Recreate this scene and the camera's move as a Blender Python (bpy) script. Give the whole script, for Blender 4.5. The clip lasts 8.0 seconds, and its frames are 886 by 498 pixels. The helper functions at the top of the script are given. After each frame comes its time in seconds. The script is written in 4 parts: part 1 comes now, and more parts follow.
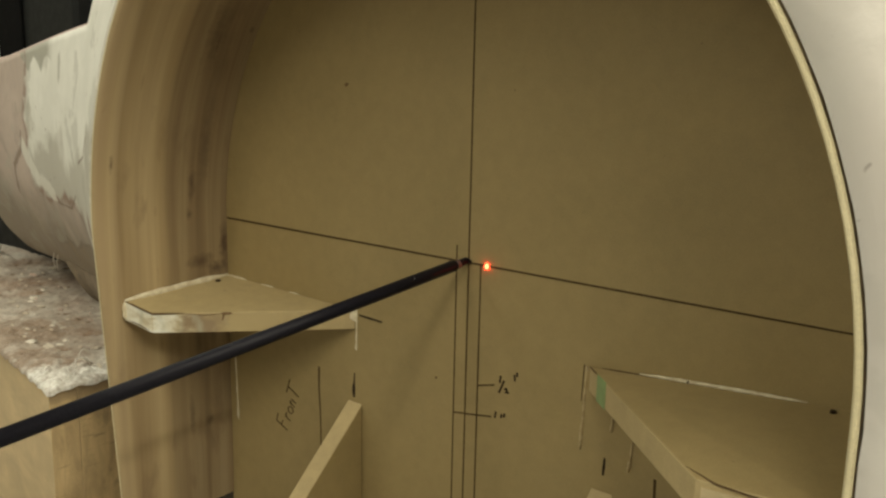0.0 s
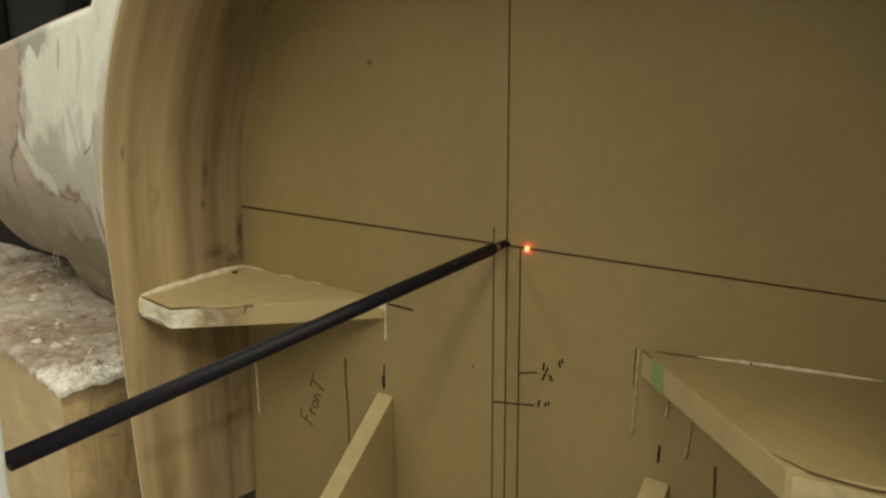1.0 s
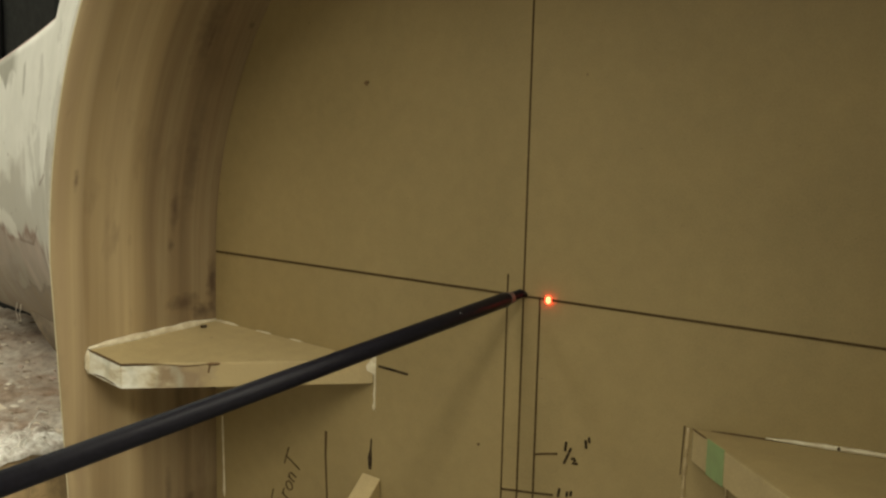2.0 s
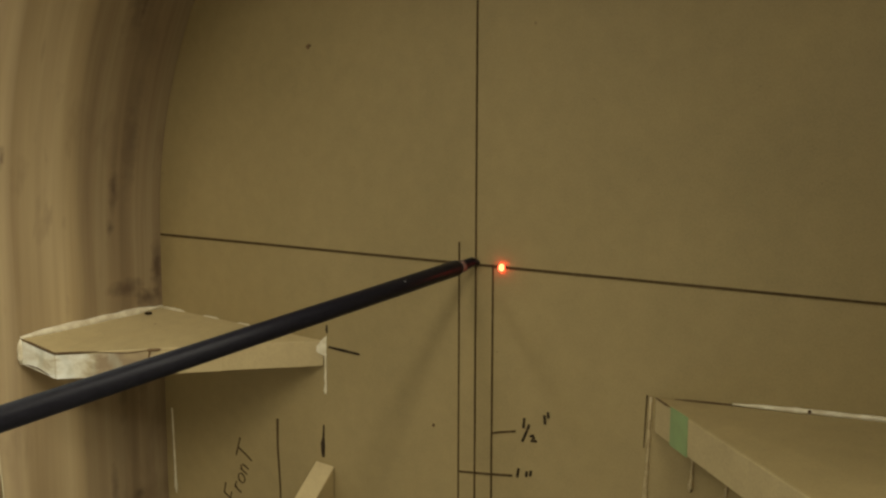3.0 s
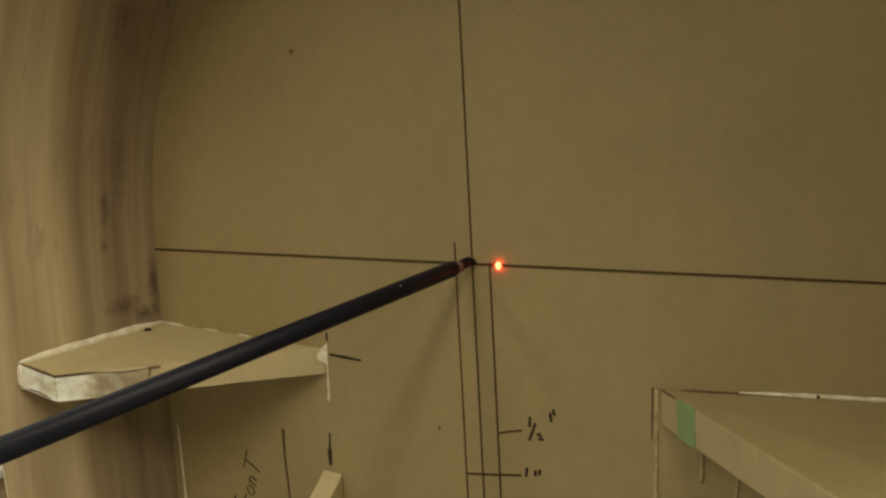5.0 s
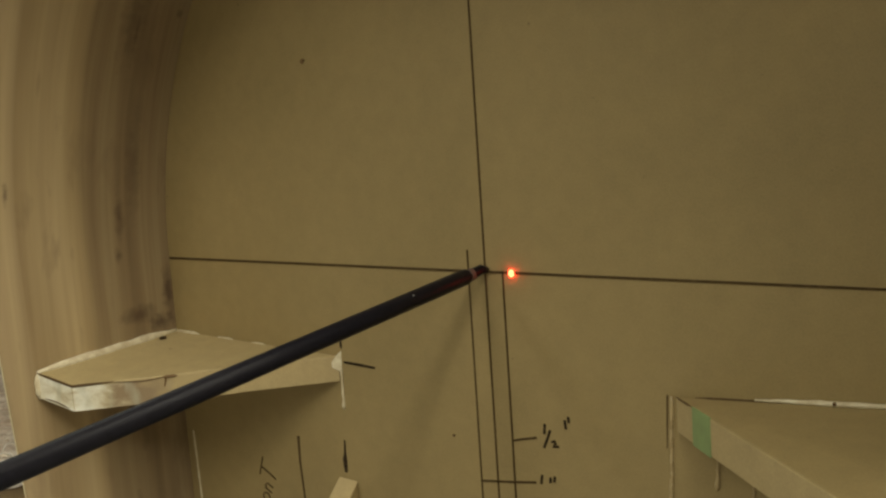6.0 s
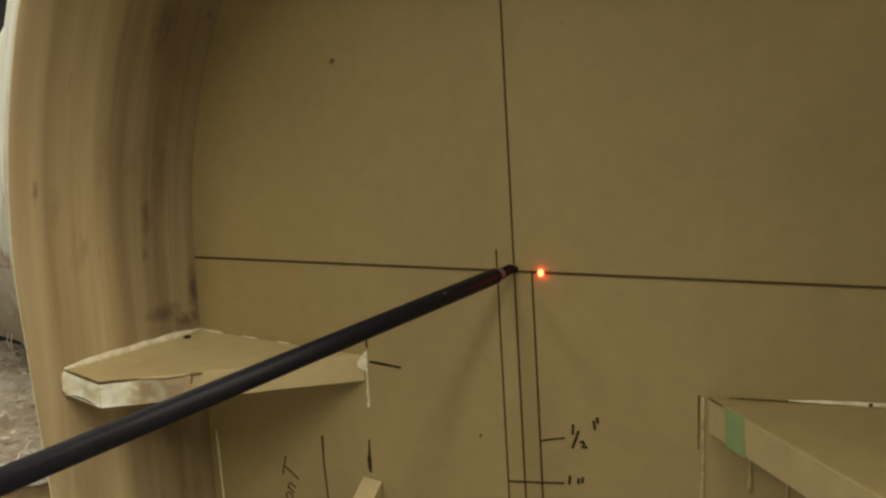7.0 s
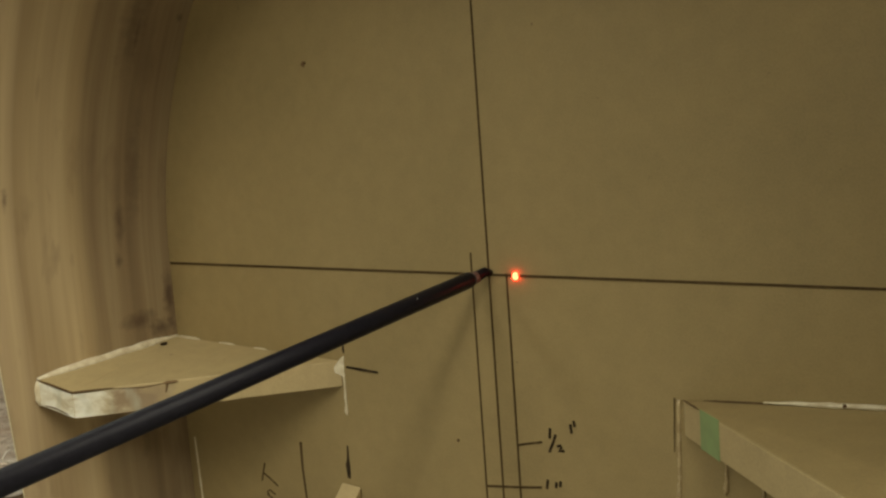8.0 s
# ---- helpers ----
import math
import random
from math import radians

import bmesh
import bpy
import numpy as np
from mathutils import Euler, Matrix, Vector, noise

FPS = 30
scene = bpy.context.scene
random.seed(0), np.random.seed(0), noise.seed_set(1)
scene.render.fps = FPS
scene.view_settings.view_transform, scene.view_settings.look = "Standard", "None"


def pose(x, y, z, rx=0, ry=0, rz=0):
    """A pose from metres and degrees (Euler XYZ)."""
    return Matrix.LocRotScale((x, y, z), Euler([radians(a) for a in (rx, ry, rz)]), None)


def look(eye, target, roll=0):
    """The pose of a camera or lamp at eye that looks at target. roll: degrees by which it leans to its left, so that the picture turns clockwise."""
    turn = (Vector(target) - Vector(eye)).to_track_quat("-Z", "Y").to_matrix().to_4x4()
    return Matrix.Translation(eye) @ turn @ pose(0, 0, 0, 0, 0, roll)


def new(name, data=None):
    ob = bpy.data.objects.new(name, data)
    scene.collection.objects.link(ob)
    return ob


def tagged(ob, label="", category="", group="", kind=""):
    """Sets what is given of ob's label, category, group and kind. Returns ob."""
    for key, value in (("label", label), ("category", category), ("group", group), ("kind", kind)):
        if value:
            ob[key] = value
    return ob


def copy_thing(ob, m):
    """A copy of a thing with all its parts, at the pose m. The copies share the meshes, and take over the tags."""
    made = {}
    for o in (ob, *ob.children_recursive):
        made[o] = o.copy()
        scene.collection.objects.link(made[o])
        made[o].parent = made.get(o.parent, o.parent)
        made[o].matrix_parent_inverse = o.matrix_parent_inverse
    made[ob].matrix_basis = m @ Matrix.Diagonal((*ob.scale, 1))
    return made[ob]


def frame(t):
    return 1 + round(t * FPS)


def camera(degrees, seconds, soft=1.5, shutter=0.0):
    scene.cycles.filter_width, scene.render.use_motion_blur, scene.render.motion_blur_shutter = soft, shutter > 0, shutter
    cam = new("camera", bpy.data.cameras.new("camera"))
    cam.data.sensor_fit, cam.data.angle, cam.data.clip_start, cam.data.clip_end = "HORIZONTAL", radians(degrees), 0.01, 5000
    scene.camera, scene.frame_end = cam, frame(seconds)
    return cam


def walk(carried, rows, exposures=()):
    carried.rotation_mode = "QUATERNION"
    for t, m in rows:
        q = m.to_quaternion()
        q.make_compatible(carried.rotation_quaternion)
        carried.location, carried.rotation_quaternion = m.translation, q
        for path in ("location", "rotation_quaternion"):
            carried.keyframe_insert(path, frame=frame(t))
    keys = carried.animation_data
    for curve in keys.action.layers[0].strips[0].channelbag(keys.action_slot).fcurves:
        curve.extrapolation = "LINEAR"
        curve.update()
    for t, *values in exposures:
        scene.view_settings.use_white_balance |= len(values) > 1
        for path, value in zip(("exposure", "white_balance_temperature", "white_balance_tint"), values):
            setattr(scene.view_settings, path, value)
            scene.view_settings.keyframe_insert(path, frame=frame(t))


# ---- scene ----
cam = camera(56.0, 8.0, soft=2.4)
PATH = [
    (0, (0.4168, -0.5259, 1.1371), (-0.8527, 0.9747, 0.7673), 1.18),
    (0.1, (0.4067, -0.5241, 1.1379), (-0.8781, 0.9658, 0.7784), 1.43),
    (0.2, (0.3950, -0.5221, 1.1451), (-0.8979, 0.9554, 0.7641), 0.89),
    (0.3, (0.3912, -0.5206, 1.1485), (-0.9029, 0.9542, 0.7608), 0.32),
    (0.4, (0.3839, -0.5161, 1.1493), (-0.8945, 0.9685, 0.7471), -0.42),
    (0.5, (0.3810, -0.5191, 1.1515), (-0.8847, 0.9809, 0.7670), -0.74),
    (0.6, (0.3802, -0.5212, 1.1530), (-0.8777, 0.9894, 0.7844), -0.13),
    (0.7, (0.3785, -0.5225, 1.1450), (-2.2614, 2.5699, 0.3643), -0.06),
    (0.8, (0.3745, -0.5228, 1.1400), (-77.0537, 90.5515, -26.1477), -1.26),
    (0.9, (0.3715, -0.5222, 1.1345), (-2.1356, 2.4448, 0.2546), -0.53),
    (1, (0.3668, -0.5278, 1.1285), (-2.7861, 3.3257, 0.1091), -0.24),
    (1.1, (0.3628, -0.5170, 1.1310), (-0.9716, 1.0804, 0.7190), -0.23),
    (1.2, (0.3575, -0.5111, 1.1344), (-0.9324, 0.9747, 0.7759), -1.59),
    (2.3, (0.2857, -0.4267, 1.0674), (-0.9699, 1.1190, 0.8824), 2.00),
    (2.4, (0.2838, -0.4231, 1.0638), (-0.9702, 1.1215, 0.8598), 1.45),
    (2.5, (0.2820, -0.4194, 1.0602), (-0.9674, 1.1288, 0.8551), 0.90),
    (2.6, (0.2848, -0.4169, 1.0606), (-0.9658, 1.1300, 0.8532), 0.75),
    (2.7, (0.2876, -0.4145, 1.0610), (-0.9803, 1.1220, 0.8794), 0.60),
    (2.8, (0.2905, -0.4120, 1.0613), (-0.9893, 1.1154, 0.8810), 0.45),
    (2.9, (0.2933, -0.4096, 1.0617), (-0.9624, 1.1351, 0.8662), 0.30),
    (3, (0.2961, -0.4071, 1.0621), (-0.9373, 1.1536, 0.8540), 0.15),
    (3.1, (0.2940, -0.4085, 1.0635), (-0.9199, 1.1683, 0.8601), -0.20),
    (3.2, (0.2918, -0.4098, 1.0649), (-0.9197, 1.1692, 0.8640), -0.55),
    (3.3, (0.2897, -0.4112, 1.0662), (-0.9401, 1.1517, 0.8535), -0.89),
    (3.4, (0.2875, -0.4125, 1.0676), (-0.9627, 1.1335, 0.8506), -1.24),
    (3.5, (0.2854, -0.4139, 1.0690), (-0.9579, 1.1373, 0.8498), -1.59),
    (3.6, (0.2876, -0.4109, 1.0691), (-0.9655, 1.1338, 0.8598), -1.83),
    (3.7, (0.2899, -0.4079, 1.0692), (-0.9647, 1.1359, 0.8618), -2.07),
    (3.8, (0.2921, -0.4048, 1.0693), (-0.9677, 1.1349, 0.8638), -2.30),
    (3.9, (0.2944, -0.4018, 1.0694), (-0.9553, 1.1462, 0.8651), -2.54),
    (4, (0.2966, -0.3988, 1.0695), (-0.9469, 1.1535, 0.8601), -2.78),
    (4.1, (0.2961, -0.4049, 1.0652), (-0.9244, 1.1683, 0.8782), -2.38),
    (4.2, (0.2956, -0.4110, 1.0609), (-0.9175, 1.1683, 0.8759), -1.97),
    (5.3, (0.2956, -0.3948, 1.0666), (-0.9625, 1.1432, 0.8392), -3.75),
    (5.4, (0.2953, -0.3975, 1.0662), (-0.9771, 1.1292, 0.8419), -3.49),
    (5.5, (0.2949, -0.4003, 1.0658), (-0.9689, 1.1325, 0.8348), -3.24),
    (5.6, (0.2951, -0.3998, 1.0669), (-0.9590, 1.1405, 0.8323), -3.37),
    (5.7, (0.2952, -0.3994, 1.0680), (-0.9692, 1.1311, 0.8248), -3.50),
    (5.8, (0.2954, -0.3989, 1.0690), (-0.9759, 1.1265, 0.8295), -3.63),
    (5.9, (0.2955, -0.3985, 1.0701), (-0.9845, 1.1203, 0.8344), -3.76),
    (6, (0.2957, -0.3980, 1.0712), (-0.9668, 1.1370, 0.8474), -3.89),
    (6.1, (0.2946, -0.3995, 1.0702), (-0.9746, 1.1370, 0.8955), -3.78),
    (6.2, (0.2936, -0.4009, 1.0692), (-0.9840, 1.1292, 0.8995), -3.67),
    (6.3, (0.2925, -0.4024, 1.0682), (-0.9871, 1.1220, 0.8710), -3.57),
    (6.4, (0.2915, -0.4038, 1.0672), (-0.9905, 1.1175, 0.8621), -3.46),
    (6.5, (0.2904, -0.4053, 1.0662), (-0.9940, 1.1140, 0.8614), -3.35),
    (6.6, (0.2899, -0.4054, 1.0662), (-1.0045, 1.1067, 0.8710), -3.37),
    (6.7, (0.2894, -0.4056, 1.0663), (-1.0165, 1.0963, 0.8666), -3.39),
    (6.8, (0.2889, -0.4057, 1.0663), (-1.0210, 1.0921, 0.8619), -3.40),
    (6.9, (0.2884, -0.4059, 1.0664), (-1.0031, 1.1081, 0.8657), -3.42),
    (7, (0.2879, -0.4060, 1.0664), (-0.9959, 1.1142, 0.8642), -3.44),
    (7.1, (0.2881, -0.4043, 1.0660), (-0.9979, 1.1153, 0.8732), -3.46),
    (7.2, (0.2883, -0.4026, 1.0656), (-0.9786, 1.1333, 0.8750), -3.49),
    (7.3, (0.2886, -0.4009, 1.0651), (-0.9782, 1.1355, 0.8779), -3.51),
    (7.4, (0.2888, -0.3992, 1.0647), (-0.9816, 1.1346, 0.8810), -3.54),
    (7.5, (0.2890, -0.3975, 1.0643), (-0.9852, 1.1318, 0.8706), -3.56),
    (7.6, (0.2895, -0.3971, 1.0653), (-0.9823, 1.1335, 0.8665), -3.69),
    (7.7, (0.2900, -0.3968, 1.0663), (-0.9758, 1.1383, 0.8633), -3.81),
    (7.8, (0.2905, -0.3964, 1.0672), (-0.9789, 1.1359, 0.8657), -3.94),
    (7.9, (0.2910, -0.3961, 1.0682), (-0.9762, 1.1379, 0.8652), -4.06),
    (8, (0.2915, -0.3957, 1.0692), (-0.9719, 1.1404, 0.8588), -4.19),
]
walk(cam, [(t, look(eye, target, roll)) for t, eye, target, roll in PATH])

# ---- light ----
world = bpy.data.worlds.new("workshop_air")
scene.world = world
world.use_nodes = True
world.node_tree.nodes["Background"].inputs[0].default_value = (0.55, 0.56, 0.5, 1)
world.node_tree.nodes["Background"].inputs[1].default_value = 0.05
LAMP_COLOUR, GREENER = (1.0, 0.935, 0.765), (0.94, 0.96, 0.80)
# rows of fluorescent fittings: x, y, z, width, length, power
# the fourth is added in front as fill, to weaken the shadows
LAMPS = [(1.16, -0.9, 2.86, 0.50, 2.4, 49.5), (2.95, -0.4, 2.86, 0.10, 2.4, 92.0), (-1.80, -1.0, 2.86, 0.50, 2.4, 24.0), (-0.35, -2.6, 2.86, 0.50, 2.4, 16.0),
         (1.16, 1.9, 2.86, 0.50, 2.4, 32.0), (-1.80, 1.9, 2.86, 0.50, 2.4, 40.0)]
for lx, ly, lz, lw, ll, power in LAMPS:
    data = bpy.data.lights.new("ceiling_lamp_light", "AREA")
    data.shape, data.size, data.size_y = "RECTANGLE", lw, ll
    data.energy, data.color = power, GREENER if lx < -1.0 else LAMP_COLOUR
    new("ceiling_lamp_light", data).matrix_world = pose(lx, ly, lz)
scene.view_settings.exposure = 0.0

# ---- materials ----


class Nodes:
    """Short hand for node materials."""

    def __init__(self, name, rough=0.6, metal=0.0):
        self.mat = bpy.data.materials.new(name)
        self.mat.use_nodes = True
        self.tree = self.mat.node_tree
        self.bsdf = self.tree.nodes["Principled BSDF"]
        self.bsdf.inputs["Roughness"].default_value = rough
        self.bsdf.inputs["Metallic"].default_value = metal
        self.coord = self.add("ShaderNodeTexCoord")

    def add(self, kind, **sets):
        node = self.tree.nodes.new(kind)
        for key, value in sets.items():
            setattr(node, key, value)
        return node

    def link(self, a, b):
        self.tree.links.new(a, b)

    def place(self, scale=(1, 1, 1), source="Object", turn=(0, 0, 0)):
        node = self.add("ShaderNodeMapping")
        node.inputs["Scale"].default_value = scale
        node.inputs["Rotation"].default_value = turn
        self.link(self.coord.outputs[source], node.inputs["Vector"])
        return node.outputs["Vector"]

    def noise(self, vector, scale, detail=4.0, rough=0.55, warp=0.0):
        node = self.add("ShaderNodeTexNoise")
        node.inputs["Scale"].default_value = scale
        node.inputs["Detail"].default_value = detail
        node.inputs["Roughness"].default_value = rough
        node.inputs["Distortion"].default_value = warp
        self.link(vector, node.inputs["Vector"])
        return node.outputs["Fac"]

    def ramp(self, fac, *stops):
        node = self.add("ShaderNodeValToRGB")
        while len(node.color_ramp.elements) < len(stops):
            node.color_ramp.elements.new(0.5)
        for el, (at, col) in zip(node.color_ramp.elements, stops):
            el.position = at
            el.color = (*col, 1) if len(col) == 3 else col
        self.link(fac, node.inputs["Fac"])
        return node.outputs["Color"]

    def mix(self, fac, a, b, how="MIX"):
        node = self.add("ShaderNodeMix", data_type="RGBA", blend_type=how)
        for socket, value in ((node.inputs[0], fac), (node.inputs[6], a), (node.inputs[7], b)):
            if isinstance(value, (int, float)):
                socket.default_value = value
            elif isinstance(value, tuple):
                socket.default_value = (*value, 1)
            else:
                self.link(value, socket)
        return node.outputs[2]

    def math(self, how, a, b=0.0, c=0.0):
        node = self.add("ShaderNodeMath", operation=how)
        for socket, value in zip(node.inputs, (a, b, c)):
            if isinstance(value, (int, float)):
                socket.default_value = value
            else:
                self.link(value, socket)
        return node.outputs[0]

    def split(self, vector):
        node = self.add("ShaderNodeSeparateXYZ")
        self.link(vector, node.inputs[0])
        return node.outputs

    def bump(self, height, strength=0.3, distance=0.001):
        node = self.add("ShaderNodeBump")
        node.inputs["Strength"].default_value = strength
        node.inputs["Distance"].default_value = distance
        self.link(height, node.inputs["Height"])
        self.link(node.outputs["Normal"], self.bsdf.inputs["Normal"])

    def colour(self, value):
        if isinstance(value, tuple):
            self.bsdf.inputs["Base Color"].default_value = (*value, 1)
        else:
            self.link(value, self.bsdf.inputs["Base Color"])
        return self

    def rough(self, value):
        self.link(value, self.bsdf.inputs["Roughness"])


def grey(v):
    return (v, v, v)


def mdf(name, base, rough=0.62):
    """Fibreboard: fine felted fibre, cloudy patches, a few dark specks."""
    n = Nodes(name, rough)
    at = n.place()
    fibre = n.noise(at, 900, 3, 0.6)
    cloud = n.noise(at, 9, 5, 0.6, 0.6)
    wide = n.noise(at, 2.2, 2, 0.5)
    dark = tuple(c * 0.80 for c in base)
    light = tuple(min(1, c * 1.14) for c in base)
    col = n.ramp(cloud, (0.3, dark), (0.5, base), (0.72, light))
    col = n.mix(0.35, col, n.ramp(wide, (0.35, dark), (0.65, light)))
    col = n.mix(0.30, col, n.ramp(fibre, (0.35, tuple(c * 0.7 for c in base)), (0.6, light)))
    mottle = n.noise(at, 70, 4, 0.7)
    col = n.mix(0.22, col, n.ramp(mottle, (0.36, tuple(c * 0.78 for c in base)), (0.64, tuple(min(1, c * 1.2) for c in base))))
    speck = n.noise(at, 160, 2, 0.5)
    col = n.mix(n.ramp(speck, (0.74, grey(0)), (0.80, grey(0.5))), col, (0.13, 0.08, 0.04))
    n.colour(col)
    n.rough(n.ramp(cloud, (0.3, grey(rough - 0.08)), (0.7, grey(rough + 0.1))))
    n.bump(fibre, 0.12, 0.0006)
    return n.mat


MDF = mdf("fibreboard_face", (0.320, 0.243, 0.107))
# brighter copy of the board: light on the front shelf put into its colour
MDF_LIT = mdf("lit_fibreboard", (0.405, 0.322, 0.160))
MDF_EDGE = mdf("fibreboard_sawn_edge", (0.45, 0.355, 0.18), 0.8)


def bent_wood():
    """Bent plywood: broad veneer streaks that run round the bend, knots and smudges."""
    n = Nodes("bent_plywood_veneer", 0.55)
    uv = n.place((1, 1, 1), "UV")
    run, deep, _ = n.split(uv)
    wander = n.noise(n.place((2.4, 9, 1), "UV"), 1.0, 3, 0.55)
    fine = n.noise(n.place((4, 210, 1), "UV"), 1.0, 3, 0.55, 0.1)
    figure = n.noise(n.place((1.3, 46, 1), "UV"), 1.0, 3, 0.5, 0.5)
    broad = n.noise(n.place((3.0, 26, 1), "UV"), 1.0, 3, 0.5, 0.8)
    blotch = n.noise(n.place((9, 24, 1), "UV"), 1.0, 4, 0.6, 0.3)
    ragged = n.noise(n.place((120, 120, 1), "UV"), 1.0, 4, 0.6)
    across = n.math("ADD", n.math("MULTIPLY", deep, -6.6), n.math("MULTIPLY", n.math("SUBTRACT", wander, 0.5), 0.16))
    # dark inner stops: heartwood tone, with shade near the panel painted in
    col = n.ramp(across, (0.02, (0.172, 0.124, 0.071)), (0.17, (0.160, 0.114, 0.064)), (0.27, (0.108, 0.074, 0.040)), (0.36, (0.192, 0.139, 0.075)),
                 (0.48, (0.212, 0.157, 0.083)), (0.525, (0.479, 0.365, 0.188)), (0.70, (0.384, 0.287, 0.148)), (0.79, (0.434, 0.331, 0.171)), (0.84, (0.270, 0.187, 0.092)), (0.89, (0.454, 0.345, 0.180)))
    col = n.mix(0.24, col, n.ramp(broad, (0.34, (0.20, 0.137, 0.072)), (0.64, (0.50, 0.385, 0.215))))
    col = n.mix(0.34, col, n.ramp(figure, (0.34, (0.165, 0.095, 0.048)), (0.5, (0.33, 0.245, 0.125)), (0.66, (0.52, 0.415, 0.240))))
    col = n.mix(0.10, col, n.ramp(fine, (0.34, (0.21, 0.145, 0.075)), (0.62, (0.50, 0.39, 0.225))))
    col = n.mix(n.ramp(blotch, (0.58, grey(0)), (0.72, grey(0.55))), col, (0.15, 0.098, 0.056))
    cell = n.add("ShaderNodeTexVoronoi", feature="F1")
    cell.inputs["Scale"].default_value = 1.0
    n.link(n.place((4.5, 24, 1), "UV"), cell.inputs["Vector"])
    col = n.mix(n.ramp(cell.outputs["Distance"], (0.03, grey(0.6)), (0.08, grey(0))), col, (0.12, 0.075, 0.04))
    # knots and dirty smudges: run, depth, half sizes, strength
    for r0, d0, a, b, k in ((0.6040, -0.1310, 0.010, 0.0026, 0.65), (0.546, -0.149, 0.009, 0.0024, 0.75), (0.579, -0.0430, 0.020, 0.0055, 0.65),
                            (0.548, -0.0461, 0.007, 0.004, 0.6), (0.497, -0.033, 0.010, 0.019, 0.75), (0.512, -0.004, 0.030, 0.007, 0.9), (0.487, -0.014, 0.010, 0.014, 0.8),
                            (0.319, -0.028, 0.006, 0.007, 0.6), (0.415, -0.040, 0.045, 0.0045, 0.45), (0.43, -0.022, 0.05, 0.006, 0.5), (0.33, -0.050, 0.03, 0.004, 0.5), (0.62, -0.030, 0.05, 0.008, 0.45), (0.74, -0.045, 0.05, 0.012, 0.5), (0.728, -0.040, 0.016, 0.0022, 0.55), (0.746, -0.0075, 0.005, 0.003, 0.6)):
        p = n.math("DIVIDE", n.math("SUBTRACT", run, r0), a)
        q = n.math("DIVIDE", n.math("SUBTRACT", deep, d0), b)
        d = n.math("SQRT", n.math("ADD", n.math("MULTIPLY", p, p), n.math("MULTIPLY", q, q)))
        d = n.math("ADD", d, n.math("MULTIPLY", n.math("SUBTRACT", ragged, 0.5), 1.3))
        col = n.mix(n.ramp(d, (0.1, grey(k)), (1.5, grey(0))), col, (0.085, 0.052, 0.03))
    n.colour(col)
    n.rough(n.ramp(figure, (0.3, grey(0.5)), (0.7, grey(0.68))))
    n.bump(fine, 0.12, 0.0007)
    return n.mat


RING_WOOD = bent_wood()
PLY_EDGE = mdf("pale_plywood_edge", (0.70, 0.63, 0.40), 0.6)


def marker(name, col):
    n = Nodes(name, 0.7)
    at = n.place()
    n.colour(n.mix(n.ramp(n.noise(at, 350, 3), (0.45, grey(0)), (0.75, grey(0.35))), col, (0.20, 0.14, 0.07)))
    n.bsdf.inputs["Specular IOR Level"].default_value = 0.1
    return n.mat


INK = marker("pencil_graphite", (0.070, 0.046, 0.019))
INK_DARK = marker("black_felt_marker", (0.022, 0.015, 0.009))


def glue():
    n = Nodes("dried_pale_glue", 0.35)
    at = n.place()
    n.colour(n.ramp(n.noise(at, 120, 4), (0.35, (0.56, 0.48, 0.31)), (0.65, (0.76, 0.71, 0.53))))
    n.bump(n.noise(at, 300, 3), 0.3, 0.001)
    return n.mat


GLUE = glue()


def putty():
    """White putty and old paint smeared on a sawn edge, worn through to brown."""
    n = Nodes("smeared_white_putty", 0.5)
    at = n.place()
    a = n.noise(n.place((40, 40, 90)), 1.0, 4, 0.6, 0.4)
    x, y, z = n.split(at)
    worn = n.math("MULTIPLY", n.math("MAXIMUM", n.math("SUBTRACT", 0.284, n.math("ABSOLUTE", x)), 0.0), 13.0)
    b = n.math("SUBTRACT", a, worn)
    col = n.ramp(b, (0.20, (0.29, 0.215, 0.125)), (0.36, (0.50, 0.43, 0.28)), (0.44, (0.66, 0.62, 0.47)), (0.58, (0.80, 0.79, 0.68)))
    bare = n.ramp(n.math("ADD", n.math("ABSOLUTE", x), n.math("MULTIPLY", n.math("SUBTRACT", a, 0.5), 0.05)), (0.232, grey(1)), (0.250, grey(0)))
    smear = n.ramp(n.noise(n.place((60, 60, 22)), 1.0, 3, 0.55, 0.5), (0.52, grey(0)), (0.66, grey(0.55)))
    col = n.mix(smear, col, (0.46, 0.455, 0.34))
    n.colour(n.mix(bare, col, (0.45, 0.355, 0.18)))
    n.bump(n.noise(at, 200, 3), 0.3, 0.001)
    return n.mat


PUTTY = putty()
STAIN = marker("brown_resin_stain", (0.10, 0.062, 0.03))
KNOT = marker("faded_brown_knot", (0.175, 0.112, 0.055))


